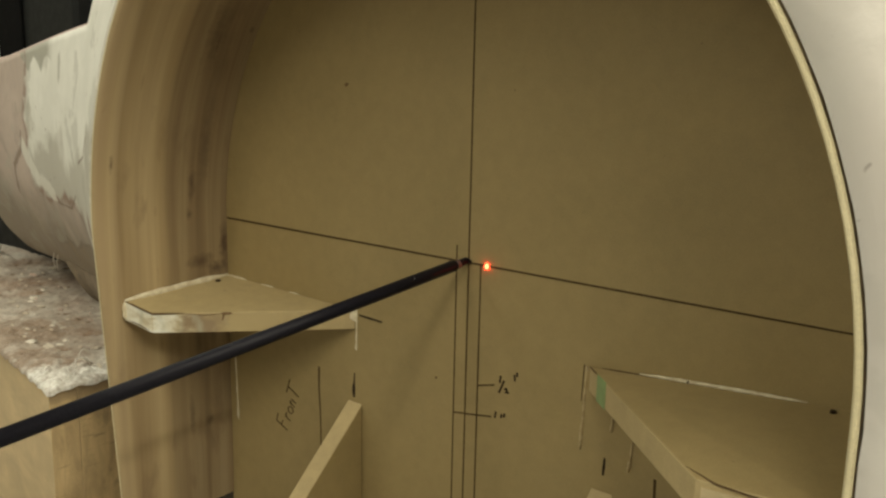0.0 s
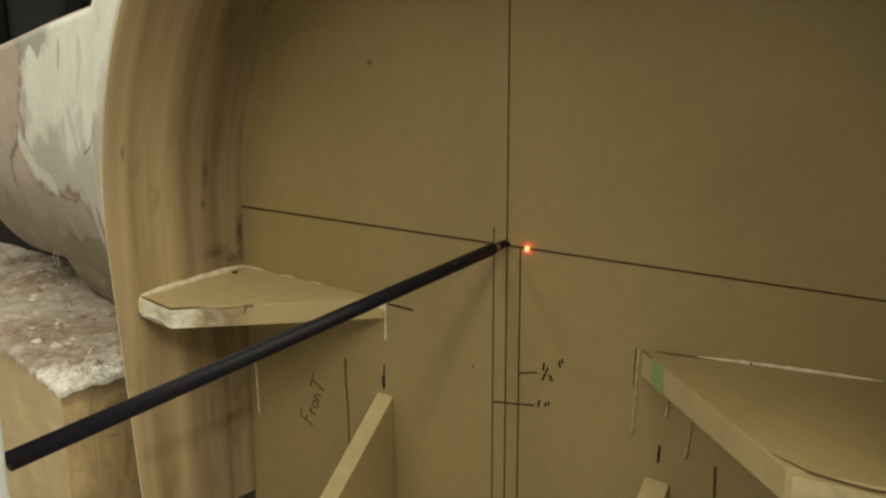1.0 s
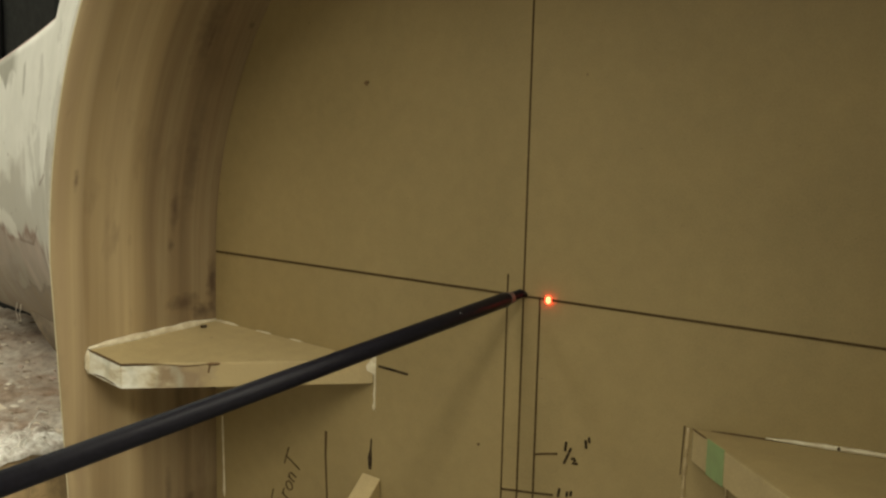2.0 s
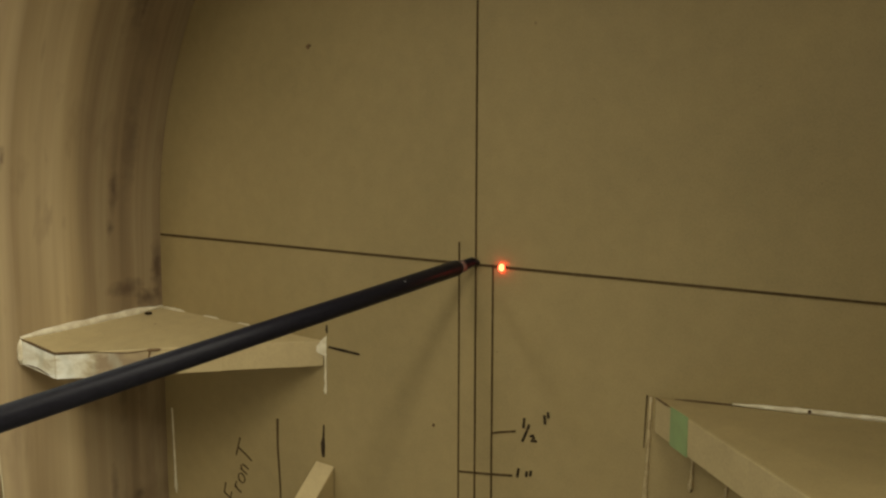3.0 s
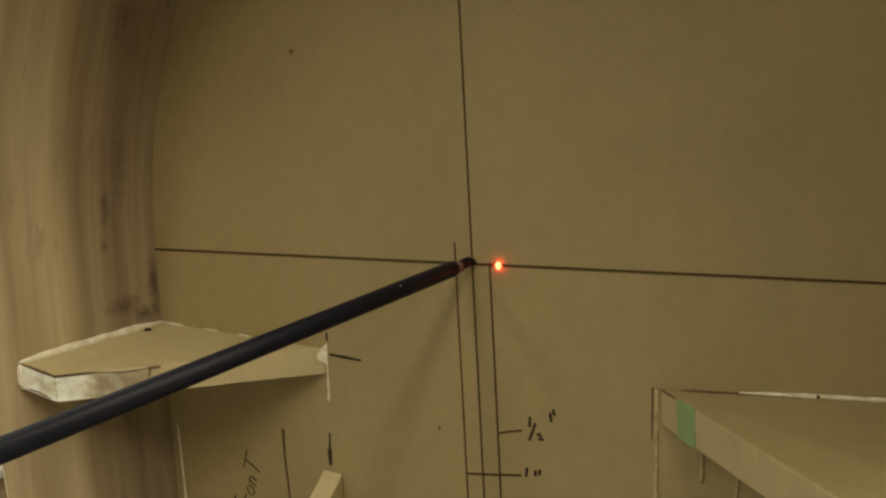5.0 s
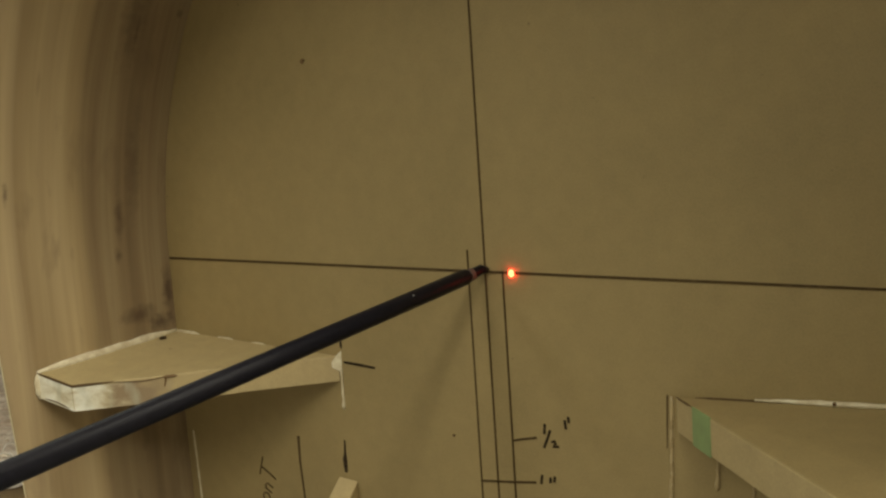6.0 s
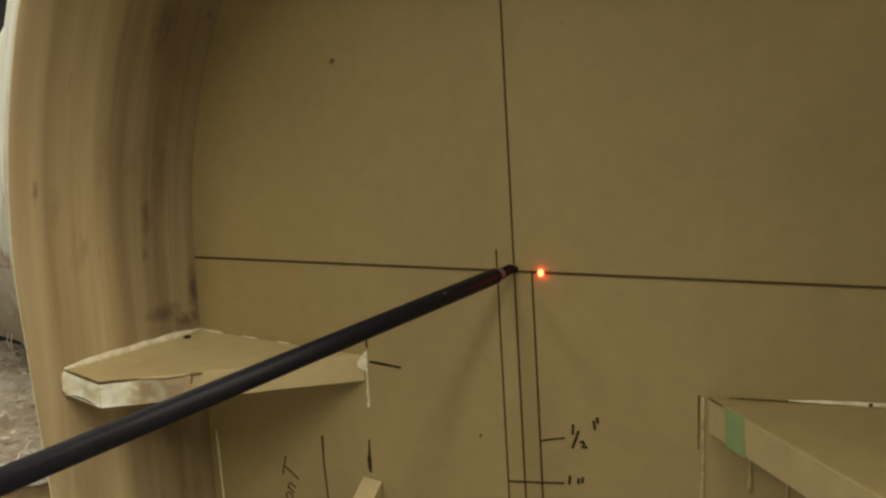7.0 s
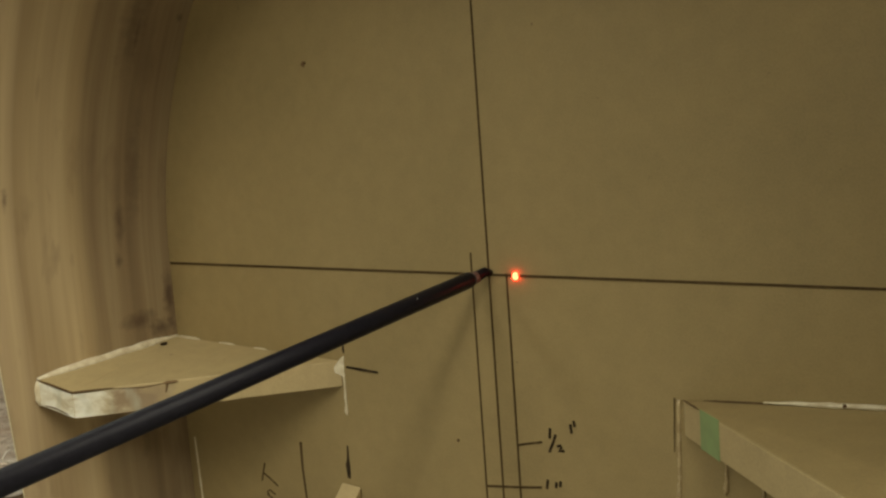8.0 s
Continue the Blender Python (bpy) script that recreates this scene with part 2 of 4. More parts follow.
def streak(n, x, z, ends, half, wobble, soft=0.5):
    """Mask of one stroke from end to end, with a ragged rim."""
    (x0, z0), (x1, z1) = ends
    dx, dz = x1 - x0, z1 - z0
    size = dx * dx + dz * dz
    px, pz = n.math("SUBTRACT", x, x0), n.math("SUBTRACT", z, z0)
    t = n.math("ADD", n.math("MULTIPLY", px, dx / size), n.math("MULTIPLY", pz, dz / size))
    t = n.math("MINIMUM", n.math("MAXIMUM", t, 0.0), 1.0)
    qx = n.math("SUBTRACT", px, n.math("MULTIPLY", t, dx))
    qz = n.math("SUBTRACT", pz, n.math("MULTIPLY", t, dz))
    d = n.math("SQRT", n.math("ADD", n.math("MULTIPLY", qx, qx), n.math("MULTIPLY", qz, qz)))
    d = n.math("ADD", n.math("DIVIDE", d, half), n.math("MULTIPLY", n.math("SUBTRACT", wobble, 0.5), 2.2))
    return n.ramp(n.math("MULTIPLY", d, 0.5), (0.5 * (1 - soft), grey(1)), (0.5, grey(0)))


def body_filler():
    """White body filler over pinkish primer, sanded in patches."""
    n = Nodes("sanded_filler_over_primer", 0.55)
    at = n.place()
    x, y, z = n.split(at)
    big = n.noise(at, 8, 4, 0.6, 0.5)
    mid = n.noise(at, 26, 5, 0.6, 0.4)
    fine = n.noise(at, 240, 3, 0.6)
    fleck = n.noise(at, 90, 4, 0.65)
    sway = n.math("MULTIPLY", n.math("SUBTRACT", n.noise(at, 24, 2, 0.5), 0.5), 1.6)
    tooth = n.math("ABSOLUTE", n.math("SINE", n.math("ADD", n.math("MULTIPLY", n.math("ADD", x, 0.735), 45.0), sway)))
    white = n.ramp(n.mix(0.5, mid, big), (0.36, (0.78, 0.78, 0.70)), (0.6, (0.91, 0.905, 0.83)))
    # white greys downwards: thinner filler, plus the falloff of light painted in
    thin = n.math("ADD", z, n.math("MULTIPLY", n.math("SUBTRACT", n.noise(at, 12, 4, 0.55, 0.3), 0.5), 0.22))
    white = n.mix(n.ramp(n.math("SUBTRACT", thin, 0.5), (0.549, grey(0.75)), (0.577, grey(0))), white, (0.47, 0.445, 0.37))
    pink = n.ramp(n.mix(0.5, mid, big), (0.36, (0.43, 0.345, 0.29)), (0.62, (0.58, 0.48, 0.41)))
    blush = n.ramp(n.mix(0.5, mid, big), (0.36, (0.55, 0.48, 0.43)), (0.62, (0.72, 0.65, 0.59)))
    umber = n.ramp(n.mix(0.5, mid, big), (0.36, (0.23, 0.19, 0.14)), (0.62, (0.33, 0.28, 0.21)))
    # primer browner low on the nose, with shading towards the bottom painted in
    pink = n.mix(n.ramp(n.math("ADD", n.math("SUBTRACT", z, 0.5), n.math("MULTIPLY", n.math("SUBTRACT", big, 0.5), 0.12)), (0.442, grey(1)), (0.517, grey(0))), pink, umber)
    pink = n.mix(n.ramp(x, (0.0, grey(0)), (0.2, grey(1))), pink, blush)
    low = n.math("MULTIPLY", n.math("SUBTRACT", 1.0186, z), 2.4)
    far = n.math("MULTIPLY", n.math("SUBTRACT", n.math("MULTIPLY", x, -1.0), 0.741), 2.4)
    plain_side = n.ramp(x, (0.0, grey(0)), (0.12, grey(1)))
    reach = n.math("SUBTRACT", n.math("MAXIMUM", low, far), n.math("MULTIPLY", plain_side, 2.0))
    field = n.math("ADD", n.math("MULTIPLY", n.math("SUBTRACT", n.mix(0.10, n.noise(at, 8, 2, 0.45, 0.2), mid), 0.5), 0.55), reach)
    mask = n.ramp(field, (0.02, grey(0)), (0.07, grey(1)))
    col = n.mix(mask, white, pink)
    # bare grey primer along the upper edge, with a ragged lower line
    bare = n.math("SUBTRACT", n.math("SUBTRACT", z, 1.1500), n.math("MULTIPLY", tooth, 0.019))
    span = n.math("ADD", n.math("MULTIPLY", x, -1.0), n.math("MULTIPLY", n.math("SUBTRACT", mid, 0.5), 0.05))
    span = n.ramp(span, (0.600, grey(0)), (0.640, grey(1)), (0.764, grey(1)), (0.775, grey(0)))
    span = n.math("MULTIPLY", span, n.ramp(bare, (0.0, grey(0)), (0.004, grey(0.85))))
    col = n.mix(span, col, (0.36, 0.355, 0.29))
    col = n.mix(plain_side, col, n.ramp(n.noise(at, 5, 3, 0.5, 0.3), (0.35, (0.84, 0.775, 0.72)), (0.6, (0.91, 0.88, 0.82))))
    scuff = n.ramp(n.noise(at, 13, 4, 0.6, 0.25), (0.54, grey(0)), (0.59, grey(0.36)))
    scuff = n.math("MULTIPLY", scuff, n.math("SUBTRACT", 1.0, n.math("MULTIPLY", plain_side, 0.7)))
    col = n.mix(scuff, col, (0.42, 0.41, 0.345))
    edge = n.ramp(field, (0.025, grey(0)), (0.05, grey(0.9)), (0.085, grey(0)))
    crack = n.ramp(mid, (0.40, grey(0)), (0.47, grey(1)))
    col = n.mix(n.math("MULTIPLY", edge, crack), col, (0.27, 0.165, 0.115))
    # a thick wipe of filler, a grey drip and cracks along the filler's edge
    for ends, half, k in ((((-0.790, 1.050), (-0.735, 1.012)), 0.016, 0.8), (((-0.735, 1.012), (-0.655, 0.996)), 0.012, 0.8)):
        col = n.mix(n.math("MULTIPLY", streak(n, x, z, ends, half, mid, 0.4), k), col, (0.80, 0.785, 0.70))
    col = n.mix(n.math("MULTIPLY", streak(n, x, z, ((-0.560, 1.168), (-0.562, 1.146)), 0.010, mid, 0.7), 0.75), col, (0.43, 0.425, 0.35))
    # the last two strokes are the shadow of a filler ridge, painted in
    for ends, half in ((((-0.793, 1.070), (-0.802, 1.046)), 0.005), (((-0.802, 1.046), (-0.850, 1.020)), 0.007), (((-0.850, 1.020), (-0.862, 0.980)), 0.005),
                       (((-0.376, 1.086), (-0.396, 1.066)), 0.003), (((-0.396, 1.066), (-0.440, 1.056)), 0.002), (((-0.650, 0.988), (-0.560, 0.991)), 0.002), (((-0.560, 0.991), (-0.500, 1.014)), 0.002)):
        col = n.mix(n.math("MULTIPLY", streak(n, x, z, ends, half, fleck, 0.7), 0.8), col, (0.20, 0.135, 0.09))
    # brown runs in the primer and small chips
    runs = n.noise(n.place((15, 15, 10)), 1.0, 5, 0.6, 0.8)
    col = n.mix(n.math("MULTIPLY", mask, n.ramp(runs, (0.52, grey(0)), (0.68, grey(0.55)))), col, (0.27, 0.215, 0.165))
    chip = n.noise(at, 70, 2, 0.5)
    col = n.mix(n.ramp(chip, (0.72, grey(0)), (0.76, grey(0.6))), col, (0.25, 0.20, 0.15))
    # raw fibre below a torn line near the lower edge
    torn = n.math("ADD", n.math("SUBTRACT", n.math("ADD", 1.022, n.math("MULTIPLY", x, 0.13)), z), n.math("MULTIPLY", n.math("SUBTRACT", n.noise(at, 14, 5, 0.65, 0.3), 0.5), 0.07))
    side = n.ramp(n.math("MULTIPLY", x, -1.0), (0.346, grey(1)), (0.683, grey(1)), (0.831, grey(0)))
    side = n.math("MULTIPLY", side, n.math("SUBTRACT", 1.0, plain_side))
    col = n.mix(n.math("MULTIPLY", side, n.ramp(torn, (0.0, grey(0)), (0.006, grey(0.85)))), col, n.ramp(mid, (0.35, (0.15, 0.115, 0.075)), (0.6, (0.25, 0.195, 0.13))))
    col = n.mix(n.math("MULTIPLY", side, n.ramp(torn, (-0.002, grey(0)), (0.002, grey(0.8)), (0.008, grey(0)))), col, (0.11, 0.08, 0.055))
    n.colour(col)
    n.rough(n.ramp(mid, (0.3, grey(0.42)), (0.7, grey(0.7))))
    n.bump(n.mix(0.25, n.ramp(field, (0.0, grey(1)), (0.09, grey(0))), fine), 0.4, 0.002)
    return n.mat


FILLER = body_filler()


def sawn_timber(name, base, along=(1, 1, 1), dark=0.55, marks=0.0):
    n = Nodes(name, 0.75)
    at = n.place(along)
    grain = n.noise(at, 1.0, 6, 0.62, 0.5)
    cloud = n.noise(n.place(), 11, 4, 0.6)
    col = n.ramp(grain, (0.32, tuple(c * dark for c in base)), (0.5, base), (0.68, tuple(min(1, c * 1.2) for c in base)))
    col = n.mix(n.ramp(cloud, (0.52, grey(0)), (0.75, grey(0.45))), col, tuple(c * (dark - 0.05) for c in base))
    if marks:
        saw = n.noise(n.place((30, 26, 210)), 1.0, 3, 0.55, 0.4)
        col = n.mix(n.ramp(saw, (0.60, grey(0)), (0.68, grey(marks))), col, tuple(c * 0.35 for c in base))
        # dark brown band below the upper edge, with a ragged lower line
        top_band = n.math("ADD", n.split(n.place())[2], n.math("MULTIPLY", n.math("SUBTRACT", n.noise(n.place(), 38, 3, 0.5), 0.5), 0.018))
        col = n.mix(n.ramp(n.math("SUBTRACT", top_band, 0.5), (0.288, grey(0)), (0.295, grey(0.6))), col, (0.20, 0.145, 0.085))
        dirt = n.noise(n.place(), 24, 4, 0.6, 0.4)
        col = n.mix(n.ramp(dirt, (0.56, grey(0)), (0.68, grey(marks))), col, (0.16, 0.125, 0.07))
    n.colour(col)
    n.bump(grain, 0.3, 0.0012)
    return n.mat


BLOCK_WOOD = sawn_timber("pale_sawn_timber", (0.60, 0.465, 0.265), (9, 26, 22), 0.88)
BLOCK_END = sawn_timber("rough_timber_end_grain", (0.54, 0.40, 0.205), (70, 70, 20), 0.72, 0.45)


def resin():
    n = Nodes("spilled_resin_and_fibre", 0.4)
    at = n.place()
    x, y, z = n.split(at)
    a = n.noise(at, 42, 5, 0.65, 0.15)
    b = n.noise(at, 7, 4, 0.6, 0.2)
    c = n.noise(at, 190, 4, 0.6)
    brown = n.ramp(c, (0.35, (0.26, 0.19, 0.135)), (0.65, (0.41, 0.315, 0.235)))
    pale = n.ramp(c, (0.35, (0.50, 0.455, 0.385)), (0.65, (0.68, 0.635, 0.55)))
    col = n.mix(n.ramp(n.mix(0.6, a, b), (0.43, grey(0)), (0.56, grey(0.85))), brown, pale)
    # white foam where the spill is thickest, over the near corner
    near = n.math("ADD", n.math("MULTIPLY", n.math("ADD", x, 0.541), 11.0), n.math("MULTIPLY", n.math("ADD", y, 0.055), -9.0))
    near = n.math("ADD", near, n.math("MULTIPLY", n.math("SUBTRACT", a, 0.5), 2.0))
    lace = n.ramp(n.noise(at, 130, 4, 0.65, 0.8), (0.34, grey(0.45)), (0.5, grey(1.0)))
    col = n.mix(n.math("MULTIPLY", lace, n.ramp(near, (0.55, grey(0)), (1.0, grey(1)))), col, n.ramp(c, (0.36, (0.60, 0.575, 0.50)), (0.58, (0.87, 0.855, 0.79))))
    rust = n.ramp(n.noise(at, 13, 3, 0.5, 0.4), (0.50, grey(0)), (0.66, grey(0.28)))
    rust = n.math("MULTIPLY", rust, n.ramp(near, (0.1, grey(1)), (0.7, grey(0))))
    col = n.mix(rust, col, (0.33, 0.20, 0.13))
    flake = n.noise(at, 75, 2, 0.5)
    col = n.mix(n.ramp(flake, (0.63, grey(0)), (0.69, grey(0.8))), col, (0.60, 0.56, 0.47))
    n.colour(col)
    n.rough(n.ramp(a, (0.35, grey(0.25)), (0.65, grey(0.6))))
    n.bump(n.mix(0.4, a, c), 0.6, 0.005)
    return n.mat


RESIN = resin()


def plain(name, col, rough=0.5, metal=0.0, spread=0.25, scale=40):
    n = Nodes(name, rough, metal)
    at = n.place()
    f = n.noise(at, scale, 4, 0.6)
    n.colour(n.ramp(f, (0.3, tuple(c * (1 - spread) for c in col)), (0.7, tuple(min(1, c * (1 + spread)) for c in col))))
    n.rough(n.ramp(f, (0.3, grey(max(0.05, rough - 0.12))), (0.7, grey(min(1, rough + 0.12)))))
    n.bump(n.noise(at, scale * 12, 3), 0.08, 0.0006)
    return n.mat


RUBBER = plain("black_rubber_sleeve", (0.0075, 0.0072, 0.0105), 0.42, 0, 0.3, 500)
COPPER = plain("dull_copper_wire", (0.13, 0.085, 0.07), 0.6, 0.2)
STAND_GREY = plain("pale_grey_painted_metal", (0.42, 0.44, 0.43), 0.45, 0, 0.1)
DARK_PLASTIC = plain("dark_grey_machine_paint", (0.013, 0.0138, 0.0132), 0.6)
DARK_PLASTIC.node_tree.nodes["Principled BSDF"].inputs["Specular IOR Level"].default_value = 0.15
BLACK_CLOTH = plain("black_cloth", (0.0045, 0.0042, 0.0042), 0.95)
BLACK_CLOTH.node_tree.nodes["Principled BSDF"].inputs["Specular IOR Level"].default_value = 0.1
RUBBER.node_tree.nodes["Principled BSDF"].inputs["Specular IOR Level"].default_value = 0.13
CONCRETE = plain("dusty_concrete", (0.27, 0.255, 0.23), 0.85, 0, 0.3, 6)
WALL_PAINT = plain("dingy_wall_paint", (0.58, 0.56, 0.50), 0.8, 0, 0.2, 3)
CEILING_PAINT = plain("ceiling_paint", (0.72, 0.70, 0.64), 0.85, 0, 0.15, 3)
TAPE = plain("pale_green_masking_tape", (0.225, 0.315, 0.135), 0.6, 0, 0.18, 60)
GLUE_CLEAR = plain("clear_run_of_glue", (0.415, 0.325, 0.170), 0.3, 0, 0.12, 120)
GLUE_THIN = plain("thin_dried_glue", (0.52, 0.43, 0.25), 0.4, 0, 0.15, 120)
FIBRE_EDGE = plain("trimmed_fibreglass_edge", (0.62, 0.47, 0.42), 0.5, 0, 0.15, 60)
PIPE_WHITE = plain("off_white_plastic", (0.8, 0.78, 0.72), 0.45, 0, 0.1)
YELLOW = plain("yellow_sticker", (0.62, 0.55, 0.12), 0.5, 0, 0.1)


def glow(name, col, strength):
    n = Nodes(name, 0.3)
    n.colour(col)
    n.bsdf.inputs["Emission Color"].default_value = (*col, 1)
    n.bsdf.inputs["Emission Strength"].default_value = strength
    return n.mat


LED_RED = glow("glowing_red_diode", (1.0, 0.045, 0.016), 26.0)
TUBE = glow("fluorescent_diffuser", (1.0, 0.95, 0.82), 1.5)

# ---- mesh helpers ----


def part(name, bm, material, parent=None, label="", smooth=False, second=None):
    """Links a bmesh as one mesh object under a thing or a part. second(normal): which faces take the second material."""
    me = bpy.data.meshes.new(name)
    bmesh.ops.recalc_face_normals(bm, faces=bm.faces)
    if second:
        bm.normal_update()
        for f in bm.faces:
            f.material_index = 1 if second(f.normal) else 0
    bm.to_mesh(me)
    bm.free()
    for mat in material if isinstance(material, (list, tuple)) else (material,):
        me.materials.append(mat)
    if smooth:
        for p in me.polygons:
            p.use_smooth = True
    ob = new(name, me)
    if parent:
        ob.parent = parent
    if label:
        ob["label"] = label
    return ob


def thing(name, label, category, group="", kind=""):
    return tagged(new(name), label, category, group, kind)


def prism(outline, lift, bevel=0.0):
    """A plate: outline points and the same points moved by lift."""
    bm = bmesh.new()
    a = [bm.verts.new(p) for p in outline]
    b = [bm.verts.new(Vector(p) + Vector(lift)) for p in outline]
    bm.faces.new(a)
    bm.faces.new(b[::-1])
    for i in range(len(a)):
        j = (i + 1) % len(a)
        bm.faces.new((a[i], b[i], b[j], a[j]))
    bmesh.ops.recalc_face_normals(bm, faces=bm.faces)
    if bevel:
        bmesh.ops.bevel(bm, geom=bm.edges[:], offset=bevel, segments=2, affect="EDGES", profile=0.5)
    return bm


def box(x0, x1, y0, y1, z0, z1, bevel=0.0):
    return prism([(x0, y0, z0), (x1, y0, z0), (x1, y1, z0), (x0, y1, z0)], (0, 0, z1 - z0), bevel)


def tube(points, radius, sides=12, ends=True):
    """A round bar along a list of points; radius may be a list."""
    bm = bmesh.new()
    pts = [Vector(p) for p in points]
    rings = []
    for i, p in enumerate(pts):
        way = (pts[min(i + 1, len(pts) - 1)] - pts[max(i - 1, 0)]).normalized()
        side = way.cross(Vector((0, 0, 1)) if abs(way.z) < 0.9 else Vector((1, 0, 0))).normalized()
        up = side.cross(way)
        r = radius[i] if isinstance(radius, (list, tuple)) else radius
        rings.append([bm.verts.new(p + r * (math.cos(a) * side + math.sin(a) * up)) for a in [2 * math.pi * k / sides for k in range(sides)]])
    for a, b in zip(rings, rings[1:]):
        for k in range(sides):
            bm.faces.new((a[k], a[(k + 1) % sides], b[(k + 1) % sides], b[k]))
    if ends:
        bm.faces.new(rings[0])
        bm.faces.new(rings[-1][::-1])
    return bm


def stroke(points, width, depth=0.0005, base=0.0):
    """A drawn line on the back panel: points are (x, z)."""
    bm = bmesh.new()
    n = len(points)
    rows = []
    for i, (x, z) in enumerate(points):
        x0, z0 = points[max(i - 1, 0)]
        x1, z1 = points[min(i + 1, n - 1)]
        d = Vector((x1 - x0, z1 - z0)).normalized()
        w = (width[i] if isinstance(width, (list, tuple)) else width) / 2
        s = Vector((-d.y, d.x)) * w
        rows.append([bm.verts.new((x + k * s.x, base - y, z + k * s.y)) for k, y in ((1, -0.001), (1, depth), (-1, depth), (-1, -0.001))])
    for a, b in zip(rows, rows[1:]):
        for k in range(3):
            bm.faces.new((a[k], a[k + 1], b[k + 1], b[k]))
    for r in (rows[0], rows[-1]):
        bm.faces.new(r)
    return bm


# ---- wheel tub: back panel, bent wall, shelves, fins ----
R, CZ, WALL, FOOT, NOTCH = 0.334, 1.0, 0.0078, 0.0, 0.683


def wall_thick(x, z):
    """The bent wall was sanded thinner on one side."""
    return WALL - 0.0030 * min(1.0, max(0.0, x / 0.15))


def rim_y(x, z):
    """How far forward the bent wall stands."""
    side = min(1.0, max(-1.0, x / R))
    y = -0.1537 - 0.0105 * side
    y += 0.053 * max(0.0, CZ - z) * max(0.0, -side)
    y -= 0.0038 * max(0.0, -side) * min(1.0, max(0.0, (1.32 - z) / 0.14))
    return y


tub = thing("wheel_tub", "round-topped fibreboard wheel tub with bent plywood wall and pencil lines", "wheel tub")


def arch_path(r, step=3):
    """Stations (x, z, run) from the left foot over the top to the right foot."""
    out = []
    n = 12
    for z in (FOOT, 0.25, 0.46, 0.50, 0.55, 0.60, NOTCH - 0.0005, NOTCH + 0.0005, 0.72, 0.77, 0.82, 0.87, 0.92, 0.96):
        out.append((-r, z))
    for a in range(180, -1, -step):
        out.append((r * math.cos(radians(a)), CZ + r * math.sin(radians(a))))
    for i in range(1, n + 1):
        out.append((r, CZ - (CZ - FOOT) * i / n))
    return out


outline = [(x, 0.0, z) for x, z in arch_path(R + 0.0012)]
panel = part("back_panel", prism(outline, (0, 0.0175, 0)), MDF, tub, "tan fibreboard panel with pencil centre lines")


def bent_wall():
    bm = bmesh.new()
    uv = bm.loops.layers.uv.new("run")
    inner, outer = arch_path(R), arch_path(R + 1.0)
    rows, run = [], FOOT - 0.46
    deep = 8
    for i, ((x, z), (ox, oz)) in enumerate(zip(inner, outer)):
        if i:
            run += math.hypot(x - inner[i - 1][0], z - inner[i - 1][1])
        thick = wall_thick(x, z)
        ox, oz = (x + (ox - x) * thick, z + (oz - z) * thick)
        f = rim_y(x, z)
        back = -0.045 if (x < -0.3 and z < NOTCH) else 0.019
        ch = 0.0012
        dx, dz = (ox + (x - ox) * ch / thick, oz + (z - oz) * ch / thick)
        ring = [(x, back + (f + ch - back) * k / deep, z) for k in range(deep + 1)]
        worn, fall = (0.62, 0.0030) if x < 0 else (0.48, 0.0055)
        ex, ez = (x - (x - ox) * worn, z - (z - oz) * worn)
        ring[-1] = (x, f + fall, z)
        ring += [((x + ex) / 2, f + fall * 0.27, (z + ez) / 2), (ex, f, ez), (dx, f, dz), (ox, f + ch, oz), (ox, back, oz)]
        rows.append(([bm.verts.new(p) for p in ring], run))
    for i, ((a, ra), (b, rb)) in enumerate(zip(rows, rows[1:])):
        n = len(a)
        for k in range(n):
            j = (k + 1) % n
            face = bm.faces.new((a[k], a[j], b[j], b[k]))
            first = deep + 2 if i < len(rows) / 2 else deep
            face.material_index = 1 if first <= k <= deep + 3 else 0
            face.smooth = k <= deep + 1
            for loop, r in zip(face.loops, (ra, ra, rb, rb)):
                loop[uv].uv = (r, loop.vert.co.y)
    for r, _ in (rows[0], rows[-1]):
        bm.faces.new(r)
    return bm


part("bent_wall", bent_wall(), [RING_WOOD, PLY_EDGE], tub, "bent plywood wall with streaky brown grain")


def shelf(board, corners, label):
    """A three-cornered shelf with a blunt front, glued to panel and wall."""
    return part("shelf", prism(corners, (0, 0, -0.019), 0.0008), [board, MDF_EDGE], tub, label, second=lambda n: abs(n.z) < 0.5)


A = (-R + 0.0005, -0.0004, 0.9370)
B = (-0.330, -0.1225, 0.9300)
C = (-0.294, -0.1150, 0.9225)
D = (-0.134, -0.0004, 0.9350)
shelf_front = shelf(MDF_LIT, [A, B, C, D], "three-cornered fibreboard shelf with pale glue along its edges")
A2 = (R - 0.0005, -0.0004, 0.9560)
B2 = (0.3330, -0.137, 0.9500)
C2 = (0.257, -0.129, 0.9415)
D2 = (0.118, -0.0004, 0.9385)
shelf_rear = shelf(MDF, [D2, C2, B2, A2], "three-cornered fibreboard shelf with green tape on its edge")


def fin(x0, label):
    """An upright sloping rib that stands out from the panel."""
    top, low = 0.844, FOOT
    pts = [(x0, -0.0004, top), (x0, -0.15, top - 0.148), (x0, -0.15, low), (x0, -0.0004, low)]
    return part("rib", prism(pts, (0.019, 0, 0), 0.0008), [MDF, MDF_EDGE], tub, label, second=lambda n: abs(n.x) < 0.5)


fin(-0.1435, "upright fibreboard rib with a sloping sawn edge")
fin(0.1245, "upright fibreboard rib with a sloping sawn edge")

